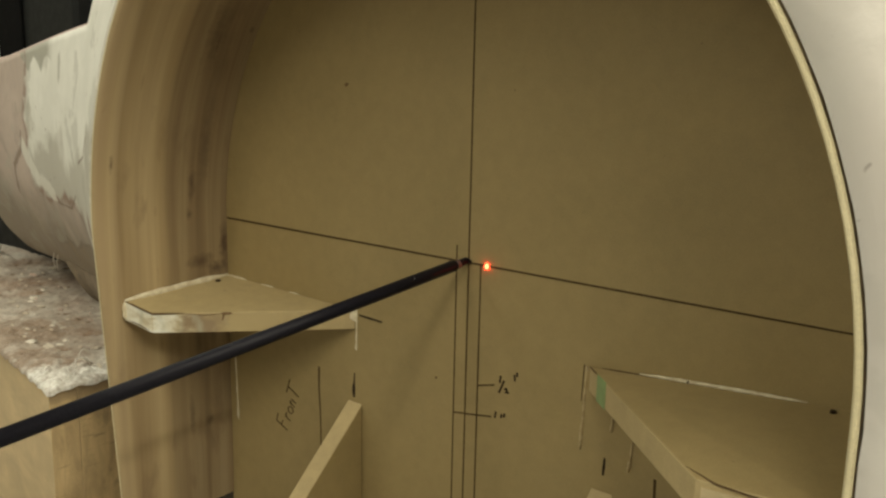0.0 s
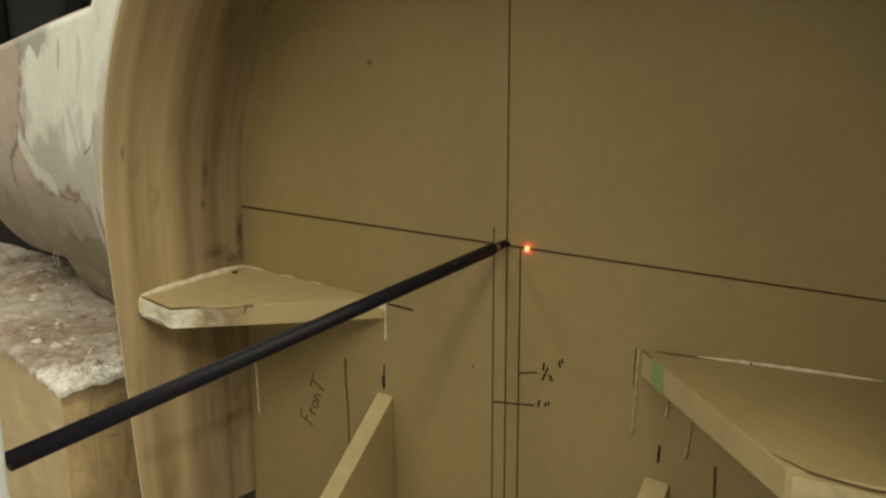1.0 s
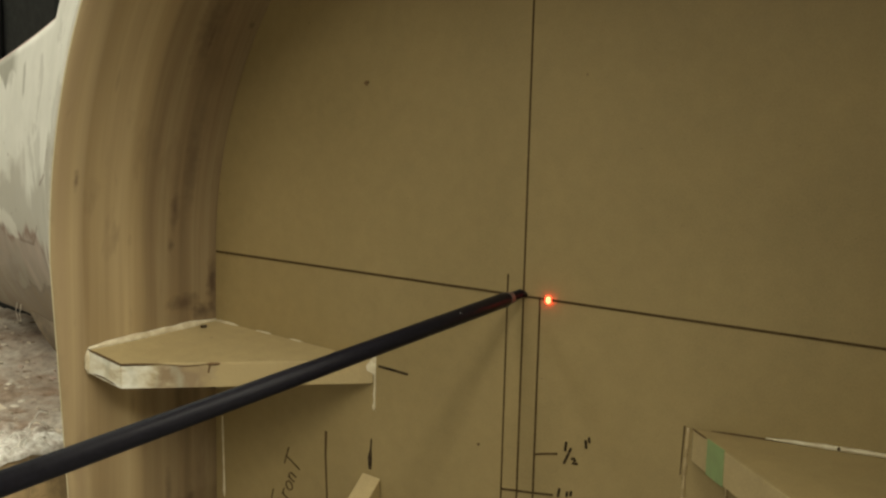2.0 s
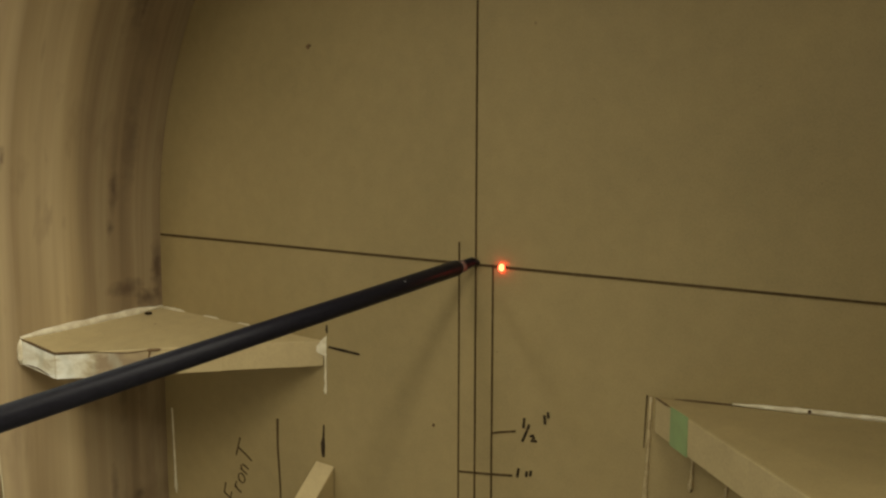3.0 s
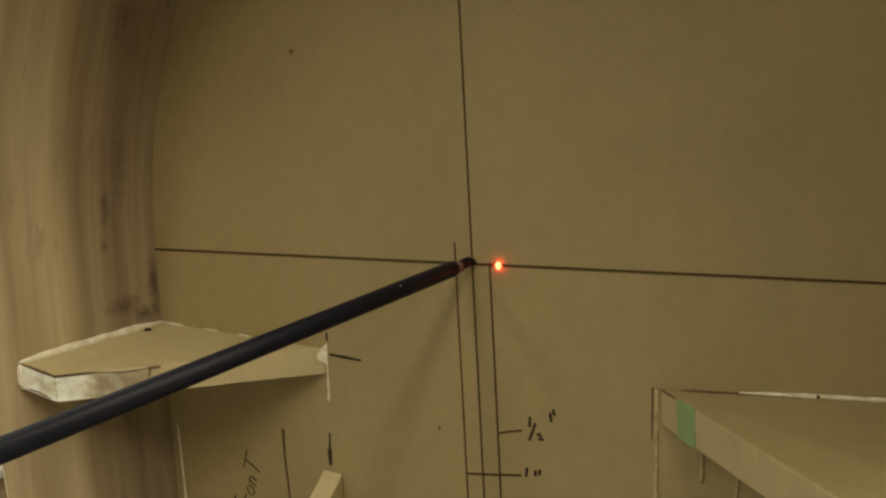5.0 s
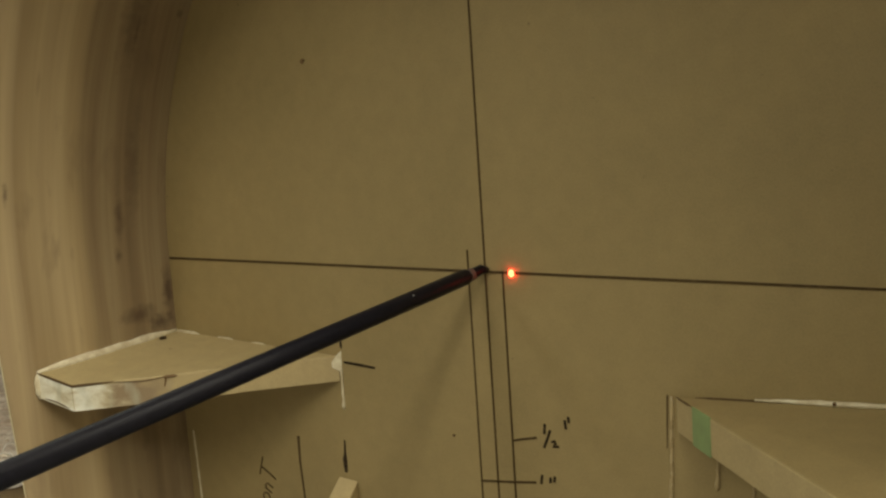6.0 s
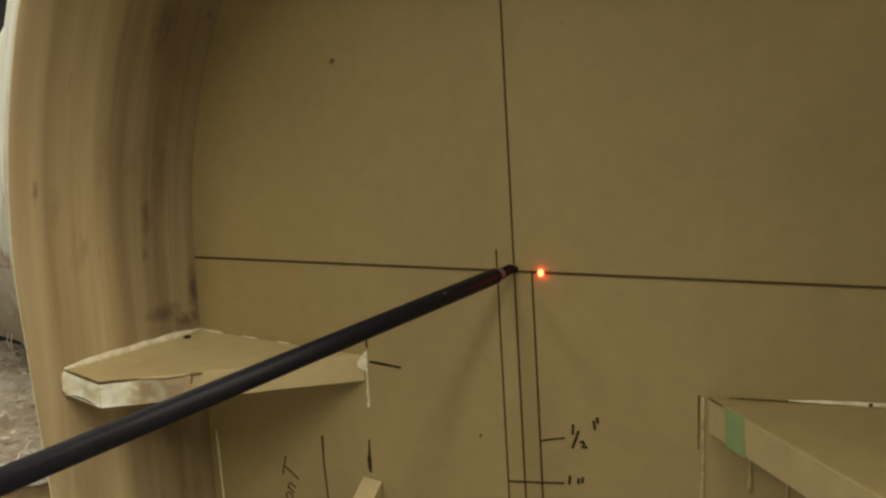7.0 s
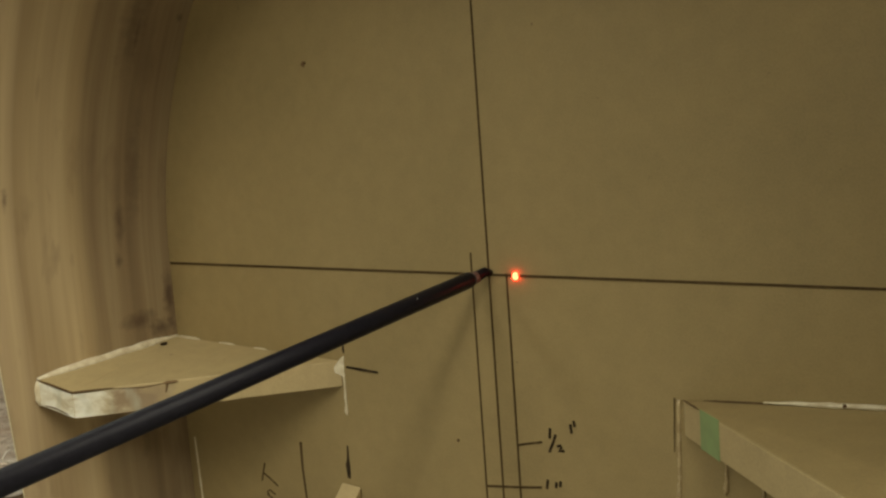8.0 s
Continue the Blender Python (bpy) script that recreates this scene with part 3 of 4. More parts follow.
# drawn lines
LINE = 0.00105
part("pencil_line", stroke([(-0.3330, 1.0), (0.0, 1.0), (0.3330, 1.0)], [LINE * 1.75, LINE * 1.35, LINE * 0.95]), INK, panel)
part("pencil_line", stroke([(0.0, 1.334), (0.0, 0.47)], LINE), INK, panel)
part("pencil_line", stroke([(-0.0127, 1.013), (-0.0127, 0.47)], LINE * 0.85), INK, panel)
part("pencil_line", stroke([(0.0127, 1.001), (0.0127, 0.47)], LINE), INK, panel)
part("pencil_line", stroke([(0.0127, 0.8972), (0.020, 0.8994), (0.030, 0.9019)], LINE * 1.1), INK, panel)
part("pencil_line", stroke([(-0.0127, 0.8670), (0.010, 0.8707), (0.028, 0.8740)], LINE * 1.1), INK, panel)
part("pencil_line", stroke([(-0.1858, 0.8670), (-0.1862, 0.8465), (-0.184, 0.8140), (-0.1835, 0.7675)], [0.0024, 0.0017, 0.0014, 0.0012]), INK, panel)
part("pencil_line", stroke([(0.1755, 0.8670), (0.1765, 0.8326), (0.178, 0.7675)], [0.0020, 0.0014, 0.0012]), INK, panel)
part("marker_dash", stroke([(-0.1350, 0.8726), (-0.1355, 0.8633), (-0.1362, 0.8577), (-0.1358, 0.8484)], [0.0010, 0.0016, 0.0042, 0.0026]), INK_DARK, panel)
part("marker_dash", stroke([(0.1345, 0.8707), (0.1342, 0.8633), (0.1338, 0.8568)], [0.0012, 0.0022, 0.0014]), INK_DARK, panel)
part("marker_dash", stroke([(-0.129, 0.9307), (-0.115, 0.9303), (-0.099, 0.9298)], [0.0014, 0.0018, 0.0013]), INK_DARK, panel)


def spot(x, z, r, seed):
    """A small flat blemish with an uneven rim."""
    pts = []
    for k in range(12):
        a = 2 * math.pi * k / 12
        q = r * (0.8 + 0.5 * noise.noise(Vector((math.cos(a), math.sin(a), seed))))
        pts.append((x + q * math.cos(a), -0.0004, z + q * math.sin(a)))
    return prism(pts, (0, 0.001, 0))


part("marker_dash", stroke([(-0.1306, 0.9465), (-0.1310, 0.9428), (-0.1305, 0.9405)], [0.0010, 0.0018, 0.0010]), INK_DARK, panel)
part("marker_dash", stroke([(-0.1375, 0.9318), (-0.1345, 0.9330), (-0.1318, 0.9325)], [0.0010, 0.0026, 0.0012]), INK_DARK, panel)
part("knot", spot(-0.1465, 1.1420, 0.0023, 3.1), KNOT, panel)
part("knot", spot(-0.1440, 1.1424, 0.0010, 5.7), STAIN, panel)
part("speck", spot(-0.033, 0.8931, 0.0013, 1.3), STAIN, panel)


def letter(strokes, origin, turn, width, depth=0.0006):
    """Handwriting: strokes in letter space, turned and set down on the panel, as one mesh."""
    c, q = math.cos(radians(turn)), math.sin(radians(turn))
    whole = bmesh.new()
    for pts in strokes:
        placed = [(origin[0] + a * c - b * q, origin[1] + a * q + b * c) for a, b in pts]
        bm = stroke(placed, width, depth)
        me = bpy.data.meshes.new("stroke")
        bm.to_mesh(me)
        bm.free()
        whole.from_mesh(me)
        bpy.data.meshes.remove(me)
    return whole


RING_O = [(0.0335 + 0.005 * math.cos(a), 0.006 + 0.006 * math.sin(a)) for a in [k * math.pi / 5 for k in range(11)]]
WORD = [
    [[(0.001, -0.001), (0.0, 0.014), (-0.001, 0.026)], [(-0.001, 0.026), (0.011, 0.028)], [(0.0, 0.014), (0.008, 0.0145)]],
    [[(0.018, 0.0), (0.0175, 0.013)], [(0.0175, 0.009), (0.0205, 0.0125), (0.0245, 0.012)]],
    [RING_O],
    [[(0.043, 0.0), (0.0425, 0.012)], [(0.0425, 0.009), (0.046, 0.0125), (0.0495, 0.010), (0.050, 0.0)]],
    [[(0.062, -0.001), (0.0625, 0.014), (0.062, 0.025)], [(0.052, 0.0245), (0.062, 0.0255), (0.074, 0.0262)]],
]
for strokes in WORD:
    part("handwritten_letter", letter([[(0.74 * a, 0.70 * b) for a, b in pts] for pts in strokes], (-0.2370, 0.7850), 66, 0.00095), INK, panel)
HALF = [
    [[(0.0363, 0.9112), (0.0357, 0.9051)]],
    [[(0.0398, 0.9079), (0.0375, 0.9023), (0.0350, 0.8968)]],
    [[(0.0405, 0.9010), (0.0425, 0.9019), (0.0432, 0.9005), (0.0412, 0.8984), (0.0450, 0.8990)]],
    [[(0.0500, 0.9156), (0.0506, 0.9104)]],
    [[(0.0523, 0.9179), (0.0528, 0.9144)]],
]
ONE = [
    [[(0.0327, 0.8796), (0.0317, 0.8740)]],
    [[(0.0385, 0.8791), (0.0380, 0.8758)]],
    [[(0.0414, 0.8802), (0.0408, 0.8769)]],
]
for strokes in HALF + ONE:
    part("handwritten_figure", letter(strokes, (0, 0), 0, 0.0014), INK_DARK, panel)


def bead(points, radius, seed, steps=22):
    """An uneven bead of glue along a line of points."""
    pts = [Vector(p) for p in points]
    out, radii = [], []
    for i in range(steps + 1):
        q = i / steps * (len(pts) - 1)
        k = min(int(q), len(pts) - 2)
        p = pts[k].lerp(pts[k + 1], q - k)
        wob = Vector([noise.noise(Vector((i * 0.7, seed, j))) for j in range(3)]) * radius * 0.16
        out.append(p + wob)
        end = min(1.0, 0.35 + 3.0 * min(i, steps - i) / steps)
        radii.append(radius * end * (0.9 + 0.22 * noise.noise(Vector((i * 0.45, seed, 7)))))
    return tube(out, radii, 7)


def drip(x0, z0, x1, z1, radius, seed):
    """A run of glue down the panel with a drop at its end."""
    out, radii = [], []
    for i in range(13):
        q = i / 12
        out.append((x0 + (x1 - x0) * q + 0.0004 * noise.noise(Vector((i * 0.5, seed, 2))), -0.0003, z0 + (z1 - z0) * q))
        radii.append(radius * (0.75 + 0.25 * noise.noise(Vector((i * 0.6, seed, 4)))) * (1.0 if i < 10 else (1.35, 1.7, 0.6)[i - 10]))
    return tube(out, radii, 8)


def along(a, b, q, lift=(0, 0, 0)):
    return Vector(a).lerp(Vector(b), q) + Vector(lift)


UP = (0, 0, 0.0006)
part("glue_bead", bead([along(A, B, 0.0, UP), along(A, B, 0.5, UP), along(A, B, 1.0, UP)], 0.0042, 1.0, 14), GLUE, shelf_front, "pale glue line along the wall", True)
part("glue_bead", bead([along(B, B, 0, (-0.001, 0.001, 0)), along(B, B, 0, (-0.001, 0.0005, -0.020))], 0.0038, 2.0, 8), GLUE, shelf_front, "", True)
part("glue_bead", bead([along(A, D, 0.0, (0, -0.001, 0)), along(A, D, 0.17, (0, -0.001, 0))], 0.0017, 3.0), GLUE, shelf_front, "", True)
part("glue_bead", bead([along(A, D, 0.30, (0, -0.001, 0)), along(A, D, 0.40, (0, -0.001, 0))], 0.0011, 4.0, 10), GLUE, shelf_front, "", True)
part("glue_bead", bead([along(A, D, 0.52, (0, -0.001, 0)), along(A, D, 0.60, (0, -0.001, 0))], 0.0009, 5.0, 10), GLUE, shelf_front, "", True)


def edge_plate(a, b, q0, q1, proud, top=0.0, bottom=0.019):
    """A thin skin on a shelf's upright edge between two corners."""
    p, r = along(a, b, q0), along(a, b, q1)
    n = (r - p).cross(Vector((0, 0, 1))).normalized()
    if n.y > 0:
        n = -n
    pts = [p - Vector((0, 0, top)), r - Vector((0, 0, top)), r - Vector((0, 0, bottom)), p - Vector((0, 0, bottom))]
    return prism([v - n * 0.0002 for v in pts], n * (proud + 0.0002))


part("putty_patch", edge_plate(B, C, 0.03, 0.98, 0.0007, 0.0015, 0.0188), PUTTY, shelf_front, "white putty smeared on the sawn edge")
part("putty_patch", edge_plate(C, D, 0.0, 0.62, 0.0004, 0.0012, 0.0188), PUTTY, shelf_front, "white putty smeared on the sawn edge")
part("stain_line", bead([along(B, C, 0.0, (0, -0.0004, 0)), along(C, C, 0, (0, -0.0004, 0)), along(C, D, 0.16, (0, -0.0004, 0))], 0.0010, 6.0), STAIN, shelf_front)
part("stain_line", bead([along(C, D, 0.16, (0, -0.0004, -0.0004)), along(C, D, 0.27, (0, -0.0006, -0.0022)), along(C, D, 0.37, (0, -0.0006, -0.0006))], 0.0004, 8.0), STAIN, shelf_front)
part("stain_line", bead([along(C, D, 0.345, (0, -0.0004, -0.0008)), along(C, D, 0.40, (0, -0.0004, -0.0008))], 0.0014, 9.0, 6), KNOT, shelf_front)
part("stain_line", bead([along(C, D, 0.36, (0, -0.0004, -0.001)), along(C, D, 0.350, (0, -0.0004, -0.0080))], 0.0010, 9.5, 6), KNOT, shelf_front)
part("stain_line", bead([along(B, C, 0.15, (0, -0.0006, -0.0178)), along(B, C, 0.5, (0, -0.0007, -0.0168)), along(B, C, 0.85, (0, -0.0006, -0.0180))], 0.0006, 10.5), STAIN, shelf_front)
bm = tube([(-0.3225, -0.021, 0.9350), (-0.3225, -0.021, 0.9366)], [0.0030, 0.0026], 10)
part("screw_hole", bm, INK_DARK, shelf_front)
# white wedge of glue at the inner corner
part("glue_wedge", prism([(-0.1405, -0.0045, 0.9275), (-0.1318, -0.0003, 0.9228), (-0.1312, -0.0003, 0.9386), (-0.1345, -0.0018, 0.9358)], (0, 0.003, 0), 0.0004), GLUE, shelf_front, "white wedge of glue")
part("glue_drip", drip(-0.1322, 0.9256, -0.1325, 0.8958, 0.0011, 1.0), GLUE, panel, "", True)
part("glue_drip", drip(-0.3242, 0.8493, -0.3212, 0.7740, 0.0012, 2.0), GLUE, panel, "", True)
part("glue_drip", drip(0.1157, 0.9385, 0.1130, 0.8715, 0.0014, 3.0), GLUE_CLEAR, panel, "", True)
part("pencil_line", stroke([(0.1132, 0.9390), (0.1126, 0.9250), (0.1120, 0.9100)], [0.0007, 0.0005, 0.0003]), INK, panel)
part("glue_drip", drip(0.1400, 0.9219, 0.1385, 0.8921, 0.0012, 4.0), GLUE_CLEAR, panel, "", True)
part("glue_drip", drip(0.1600, 0.9256, 0.1540, 0.8651, 0.0012, 5.0), GLUE_CLEAR, panel, "", True)

part("glue_bead", bead([along(D2, A2, 0.19, (0, -0.001, 0.001)), along(D2, A2, 0.45, (0, -0.001, 0.001)), along(D2, A2, 0.72, (0, -0.001, 0.0006))], 0.0015, 11.0, 30), GLUE, shelf_rear, "white glue line along the panel", True)
part("stain_line", bead([along(D2, A2, 0.05, (0, -0.0006, 0.0004)), along(D2, A2, 0.21, (0, -0.0006, 0.0004))], 0.0005, 12.0), STAIN, shelf_rear)
part("glue_bead", bead([along(A2, B2, 0.02, (-0.004, 0, 0.001)), along(A2, B2, 0.5, (-0.003, 0, 0.001)), along(A2, B2, 1.0, (-0.002, 0, 0))], 0.0062, 13.0), GLUE, shelf_rear, "pale glue fillet along the wall", True)
part("tape", edge_plate(D2, C2, 0.105, 0.205, 0.0005, -0.0006, 0.0192), TAPE, shelf_rear, "pale green masking tape")
part("stain_line", bead([along(D2, C2, 0.0, (0, -0.0004, 0.0002)), along(D2, C2, 0.10, (0, -0.0004, 0.0002))], 0.0006, 14.0, 8), STAIN, shelf_rear)
part("stain_line", bead([along(D2, C2, 0.93, (0, 0.001, 0.0004)), along(C2, B2, 0.15, (0, -0.0006, 0.0)), along(C2, B2, 0.5, (0, -0.0006, -0.002)), along(C2, B2, 0.98, (0, -0.0006, 0))], 0.0006, 15.0), STAIN, shelf_rear)
part("putty_patch", edge_plate(C2, B2, 0.05, 0.97, 0.0007, 0.004, 0.0188), GLUE_THIN, shelf_rear, "white putty smeared on the sawn edge")
part("stain_line", bead([along(D2, A2, 0.355, (0, -0.0022, 0.0014)), along(D2, A2, 0.363, (0, -0.0022, 0.0014))], 0.0010, 16.0, 4), STAIN, shelf_rear)
bm = tube([(0.2905, -0.010, 0.9500), (0.2905, -0.010, 0.9538)], [0.0021, 0.0018], 10)
part("screw_hole", bm, INK_DARK, shelf_rear)

# ---- rod, diode, stand ----
rod = thing("rod", "black rubber-covered rod standing out from the panel centre", "rod")
rod_way = Vector((-0.0110, -0.9930, -0.1075)).normalized()
rod_root = Vector((-0.0030, 0.0, 1.0008))
part("sleeve", tube([rod_root + rod_way * 0.014, rod_root + rod_way * 0.016, rod_root + rod_way * 0.3840], [0.0042, 0.0048, 0.0048], 20), RUBBER, rod, smooth=True)
part("tip", tube([rod_root + rod_way * 0.020, rod_root + rod_way * 0.010, (0.0, -0.004, 1.002), (0.001, 0.0005, 1.001)], [0.0036, 0.0034, 0.003, 0.002], 12), RUBBER, rod, "bent dark tip", smooth=True)
part("wire", tube([rod_root + rod_way * 0.0145, rod_root + rod_way * 0.0075], [0.0041, 0.0036], 12), COPPER, rod, "bare coppery wire end", smooth=True)
dot = bmesh.new()
bmesh.ops.create_uvsphere(dot, u_segments=8, v_segments=5, radius=0.0004)
bmesh.ops.translate(dot, vec=rod_root + rod_way * 0.066 + Vector((0.0035, 0, 0.0033)), verts=dot.verts)
part("paint_speck", dot, STAND_GREY, rod, "pale paint speck", smooth=True)

led = thing("red_diode", "small glowing red diode on the panel line", "diode")
bm = bmesh.new()
bmesh.ops.create_uvsphere(bm, u_segments=16, v_segments=10, radius=0.0019)
bmesh.ops.scale(bm, vec=(0.9, 1.0, 1.2), verts=bm.verts)
bmesh.ops.translate(bm, vec=(0.0193, -0.0008, 0.9998), verts=bm.verts)
part("lens", bm, LED_RED, led, smooth=True)

stand = thing("rod_stand", "pale grey metal upright that carries the rod end", "stand")
part("post", box(-0.0925, -0.0075, -0.4565, -0.3820, 0.012, 1.06, 0.002), STAND_GREY, stand)
part("groove", box(-0.0081, -0.0069, -0.3930, -0.3880, 0.03, 1.05), DARK_PLASTIC, stand, "dark groove down the post")
part("base_plate", box(-0.149, 0.057, -0.527, -0.312, 0.0, 0.012, 0.002), STAND_GREY, stand)
part("sticker", box(-0.0079, -0.0067, -0.4415, -0.4115, 0.945, 0.985), YELLOW, stand, "yellow sticker")

# ---- car body ----
HOLE = R + WALL + 0.0022
body = thing("car_body", "car body plug in white filler over pinkish primer", "car body")


def top_z(x):
    bulge = min(1.0, max(0.0, (-x - 0.36) / 0.48))
    return 1.1955 - 0.0485 * max(0.0, -x - 0.36) + 0.007 * math.sin(math.pi * bulge)


def foot_z(x):
    return min(0.99, 0.844 + 8.0 * max(0.0, -x - 1.01) ** 2)


def body_y(x, z):
    """The body's skin in front of the wheel opening."""
    s = max(0.0, math.hypot(x, max(0.0, z - CZ)) - HOLE)
    out = 0.414 * s - 0.274 * s * s if s < 0.755 else 0.1563
    y = rim_y(-R, max(z, 0.94)) + out + 0.002
    low = max(0.0, 1.128 - z) / (1.128 - foot_z(x) + 0.001)
    return y + 0.14 * (1 - max(0.0, 1 - low ** 2.4) ** (1 / 2.4)) * min(1.0, 0.30 + s * 4)


def skin(rows):
    bm = bmesh.new()
    grid = [[bm.verts.new(p) for p in row] for row in rows]
    for a, b in zip(grid, grid[1:]):
        for i in range(len(a) - 1):
            bm.faces.new((a[i], a[i + 1], b[i + 1], b[i]))
    return bm


def shell(ob, thick):
    mod = ob.modifiers.new("thickness", "SOLIDIFY")
    mod.thickness, mod.offset = thick, 0
    return ob


def nose_rows():
    rows, nu, nv = [], 44, 48
    for j in range(nv + 1):
        v, row = j / nv, []
        for i in range(nu + 1):
            u = (i / nu) ** 1.3
            z_ring = 0.844 + 0.3515 * v
            xr = -math.sqrt(HOLE ** 2 - max(0.0, z_ring - CZ) ** 2)
            x = xr + (-1.25 - xr) * u
            foot = foot_z(x)
            z = foot + (top_z(x) - foot) * v
            row.append((x, body_y(x, z), z))
        rows.append(row)
    under = [(x, y + 0.6, z - 0.025) for x, y, z in rows[0]]
    return [under] + rows


NOSE = nose_rows()


def fender_rows():
    rows = []
    last = math.degrees(math.pi - math.asin(0.1955 / HOLE))
    seam = [NOSE[-1][0][0] - p[0] for p in NOSE[-1][:10]]
    steps = 110
    for i in range(steps + 1):
        k = -70 + (last + 70) * i / steps
        a = radians(k)
        c, s = math.cos(a), math.sin(a)
        left = min(1.0, max(0.0, (k - 85) / 45))
        flat = min(1.0, max(0.0, (k - 110) / (last - 110)))
        wide = 0.45 * (1 - left) + seam[-1] * left
        way = Vector((c, s)).lerp(Vector((-1.0, 0.0)), flat).normalized() if k > 0 else Vector((1.0, 0.0))
        hole = R + wall_thick(R * c if k > 0 else R, CZ + R * s) + 0.0019 + max(0.0, c) * (-0.0003 + 0.0007 * noise.noise(Vector((i * 0.9, 3.0, 1.0))))
        x0, z0 = (hole * c, CZ + hole * s) if k > 0 else (hole, CZ - 0.008 * -k)
        row = []
        for j in range(10):
            q = seam[j] / seam[-1]
            x, z = x0 + way.x * wide * q, z0 + way.y * wide * q
            y_right = rim_y(min(x, R), min(z, CZ + R)) + 0.002 + 0.02 * q
            row.append((x, y_right * (1 - left) + body_y(x, z) * left, z))
        rows.append(row)
    return rows


FENDER = fender_rows()
whole = skin(NOSE)
grid = [[whole.verts.new(p) for p in row] for row in FENDER]
for a, b in zip(grid, grid[1:]):
    for i in range(len(a) - 1):
        whole.faces.new((a[i], a[i + 1], b[i + 1], b[i]))
bmesh.ops.remove_doubles(whole, verts=whole.verts, dist=0.0004)
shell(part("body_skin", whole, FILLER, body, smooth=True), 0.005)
# unseen dark backing, added to keep lamp light out of the rim gap
BACKING = plain("dark_backing", (0.06, 0.048, 0.034), 0.8, 0, 0.3, 20)
rim_line = [(-0.45, 0.0), (-0.45, 1.0)]
for k in range(150, -1, -6):
    c, q = math.cos(radians(k)), math.sin(radians(k))
    rim_line.append(((HOLE + (0.06 if c < 0 else 0.30 * min(1.0, c * 2 + 0.2))) * c, CZ + (HOLE + 0.06 + 0.15 * max(0.0, c)) * q))
rim_line += [(0.75, 0.0)]
# dark sheet added in place of the shade between nose and crust
part("underside_shade", box(-1.7, -0.84, 0.172, 0.180, 0.80, 1.02), DARK_PLASTIC, body, "dark sheet standing in for the shade under the nose")
part("unseen_backing", prism([(x, 0.024, z) for x, z in rim_line], (0, 0.012, 0)), BACKING, body, "unseen dark backing that blocks light behind the rim gap")
# unseen top that closes the body and keeps light from behind out
back = [[(x, y + 0.001 + 0.45 * k / 4, z - 0.004 * k) for k in range(5)] for x, y, z in [r[-1] for r in FENDER[20:]]]
shell(part("top_skin", skin(back), FILLER, body, smooth=True), 0.004)
part("trimmed_edge", tube([(x, y + 0.001, z) for x, y, z in NOSE[-1][9:]], 0.0034, 8), FIBRE_EDGE, body, "pinkish trimmed fibreglass edge", True)
part("trimmed_edge", tube([(r[-1][0], r[-1][1] + 0.001, r[-1][2]) for r in FENDER[88:]], 0.0034, 8), FIBRE_EDGE, body, "pinkish trimmed fibreglass edge", True)



def torn_flap():
    """A hanging strip of raw fibre below the body's torn edge, down to the crust."""
    rows, n = [], 60
    for i in range(n + 1):
        q = i / n
        x = -0.352 - 0.50 * q
        jag = 0.876 + 0.004 * noise.noise(Vector((x * 30, 0.7, 2.0))) + 0.003 * noise.noise(Vector((x * 110, 3.7, 1.0)))
        y = body_y(x, jag)
        end = min(1.0, max(0.0, (q - 0.88) / 0.12))
        z = 0.8105 + 0.045 * end ** 1.5 + 0.0015 * noise.noise(Vector((x * 90, 5.1, 0.0)))
        rows.append([(x, y + d * (1 - 0.5 * end), jag + 0.02 + (z - jag - 0.02) * k) for k, d in ((0.0, 0.004), (0.3, 0.0), (0.5, 0.004), (0.75, 0.016), (1.0, 0.032))])
    return skin(rows)


RAW_FIBRE = plain("torn_raw_fibreglass", (0.235, 0.187, 0.132), 0.75, 0, 0.35, 45)
shell(part("torn_flap", torn_flap(), RAW_FIBRE, body, "torn brown strip of raw fibreglass", smooth=True), 0.002)

# ---- timber block under the nose ----
SKEW = 0.14  # the boards run a little away from the tub
block = thing("timber_block", "laminated timber block with spilled resin crust on its top", "timber block")
edges = [-0.143, -0.111, -0.053, 0.02, 0.085, 0.15, 0.215, 0.28, 0.345]
for i, (y0, y1) in enumerate(zip(edges, edges[1:])):
    jut = 0.003 * noise.noise(Vector((i * 1.7, 2.0, 0.5)))
    x1, top = -0.468 + jut, 0.807 + 0.002 * noise.noise(Vector((i * 2.3, 0.4, 1)))
    y0, y1 = y0 + 0.0002, y1 - 0.0002
    lean = SKEW * (x1 + 1.5)
    part("board", prism([(-1.5, y0 + lean, 0.0), (x1, y0, 0.0), (x1, y1, 0.0), (-1.5, y1 + lean, 0.0)], (0, 0, top), 0.0006), [BLOCK_WOOD, BLOCK_END], block, second=lambda n: n.x > 0.7)


def resin_height(x, y):
    """Height of the crust; y is counted from the line of the front board."""
    p = Vector((x, y, 0))
    foam = min(1.0, max(0.0, 0.4 + (x + 0.541) * 11 - (y + 0.09) * 9))
    rough = noise.noise(p * 60) + 0.7 * noise.noise(p * 130)
    h = 0.005 + 0.004 * noise.noise(p * 9) + 0.003 * noise.noise(p * 24) + 0.0022 * rough + foam * (0.003 + 0.0042 * rough)
    q = min(1.0, min(-0.465 - x, y + 0.145) / 0.016)
    return 0.808 + max(0.0, h) * max(0.0, q) ** 0.6


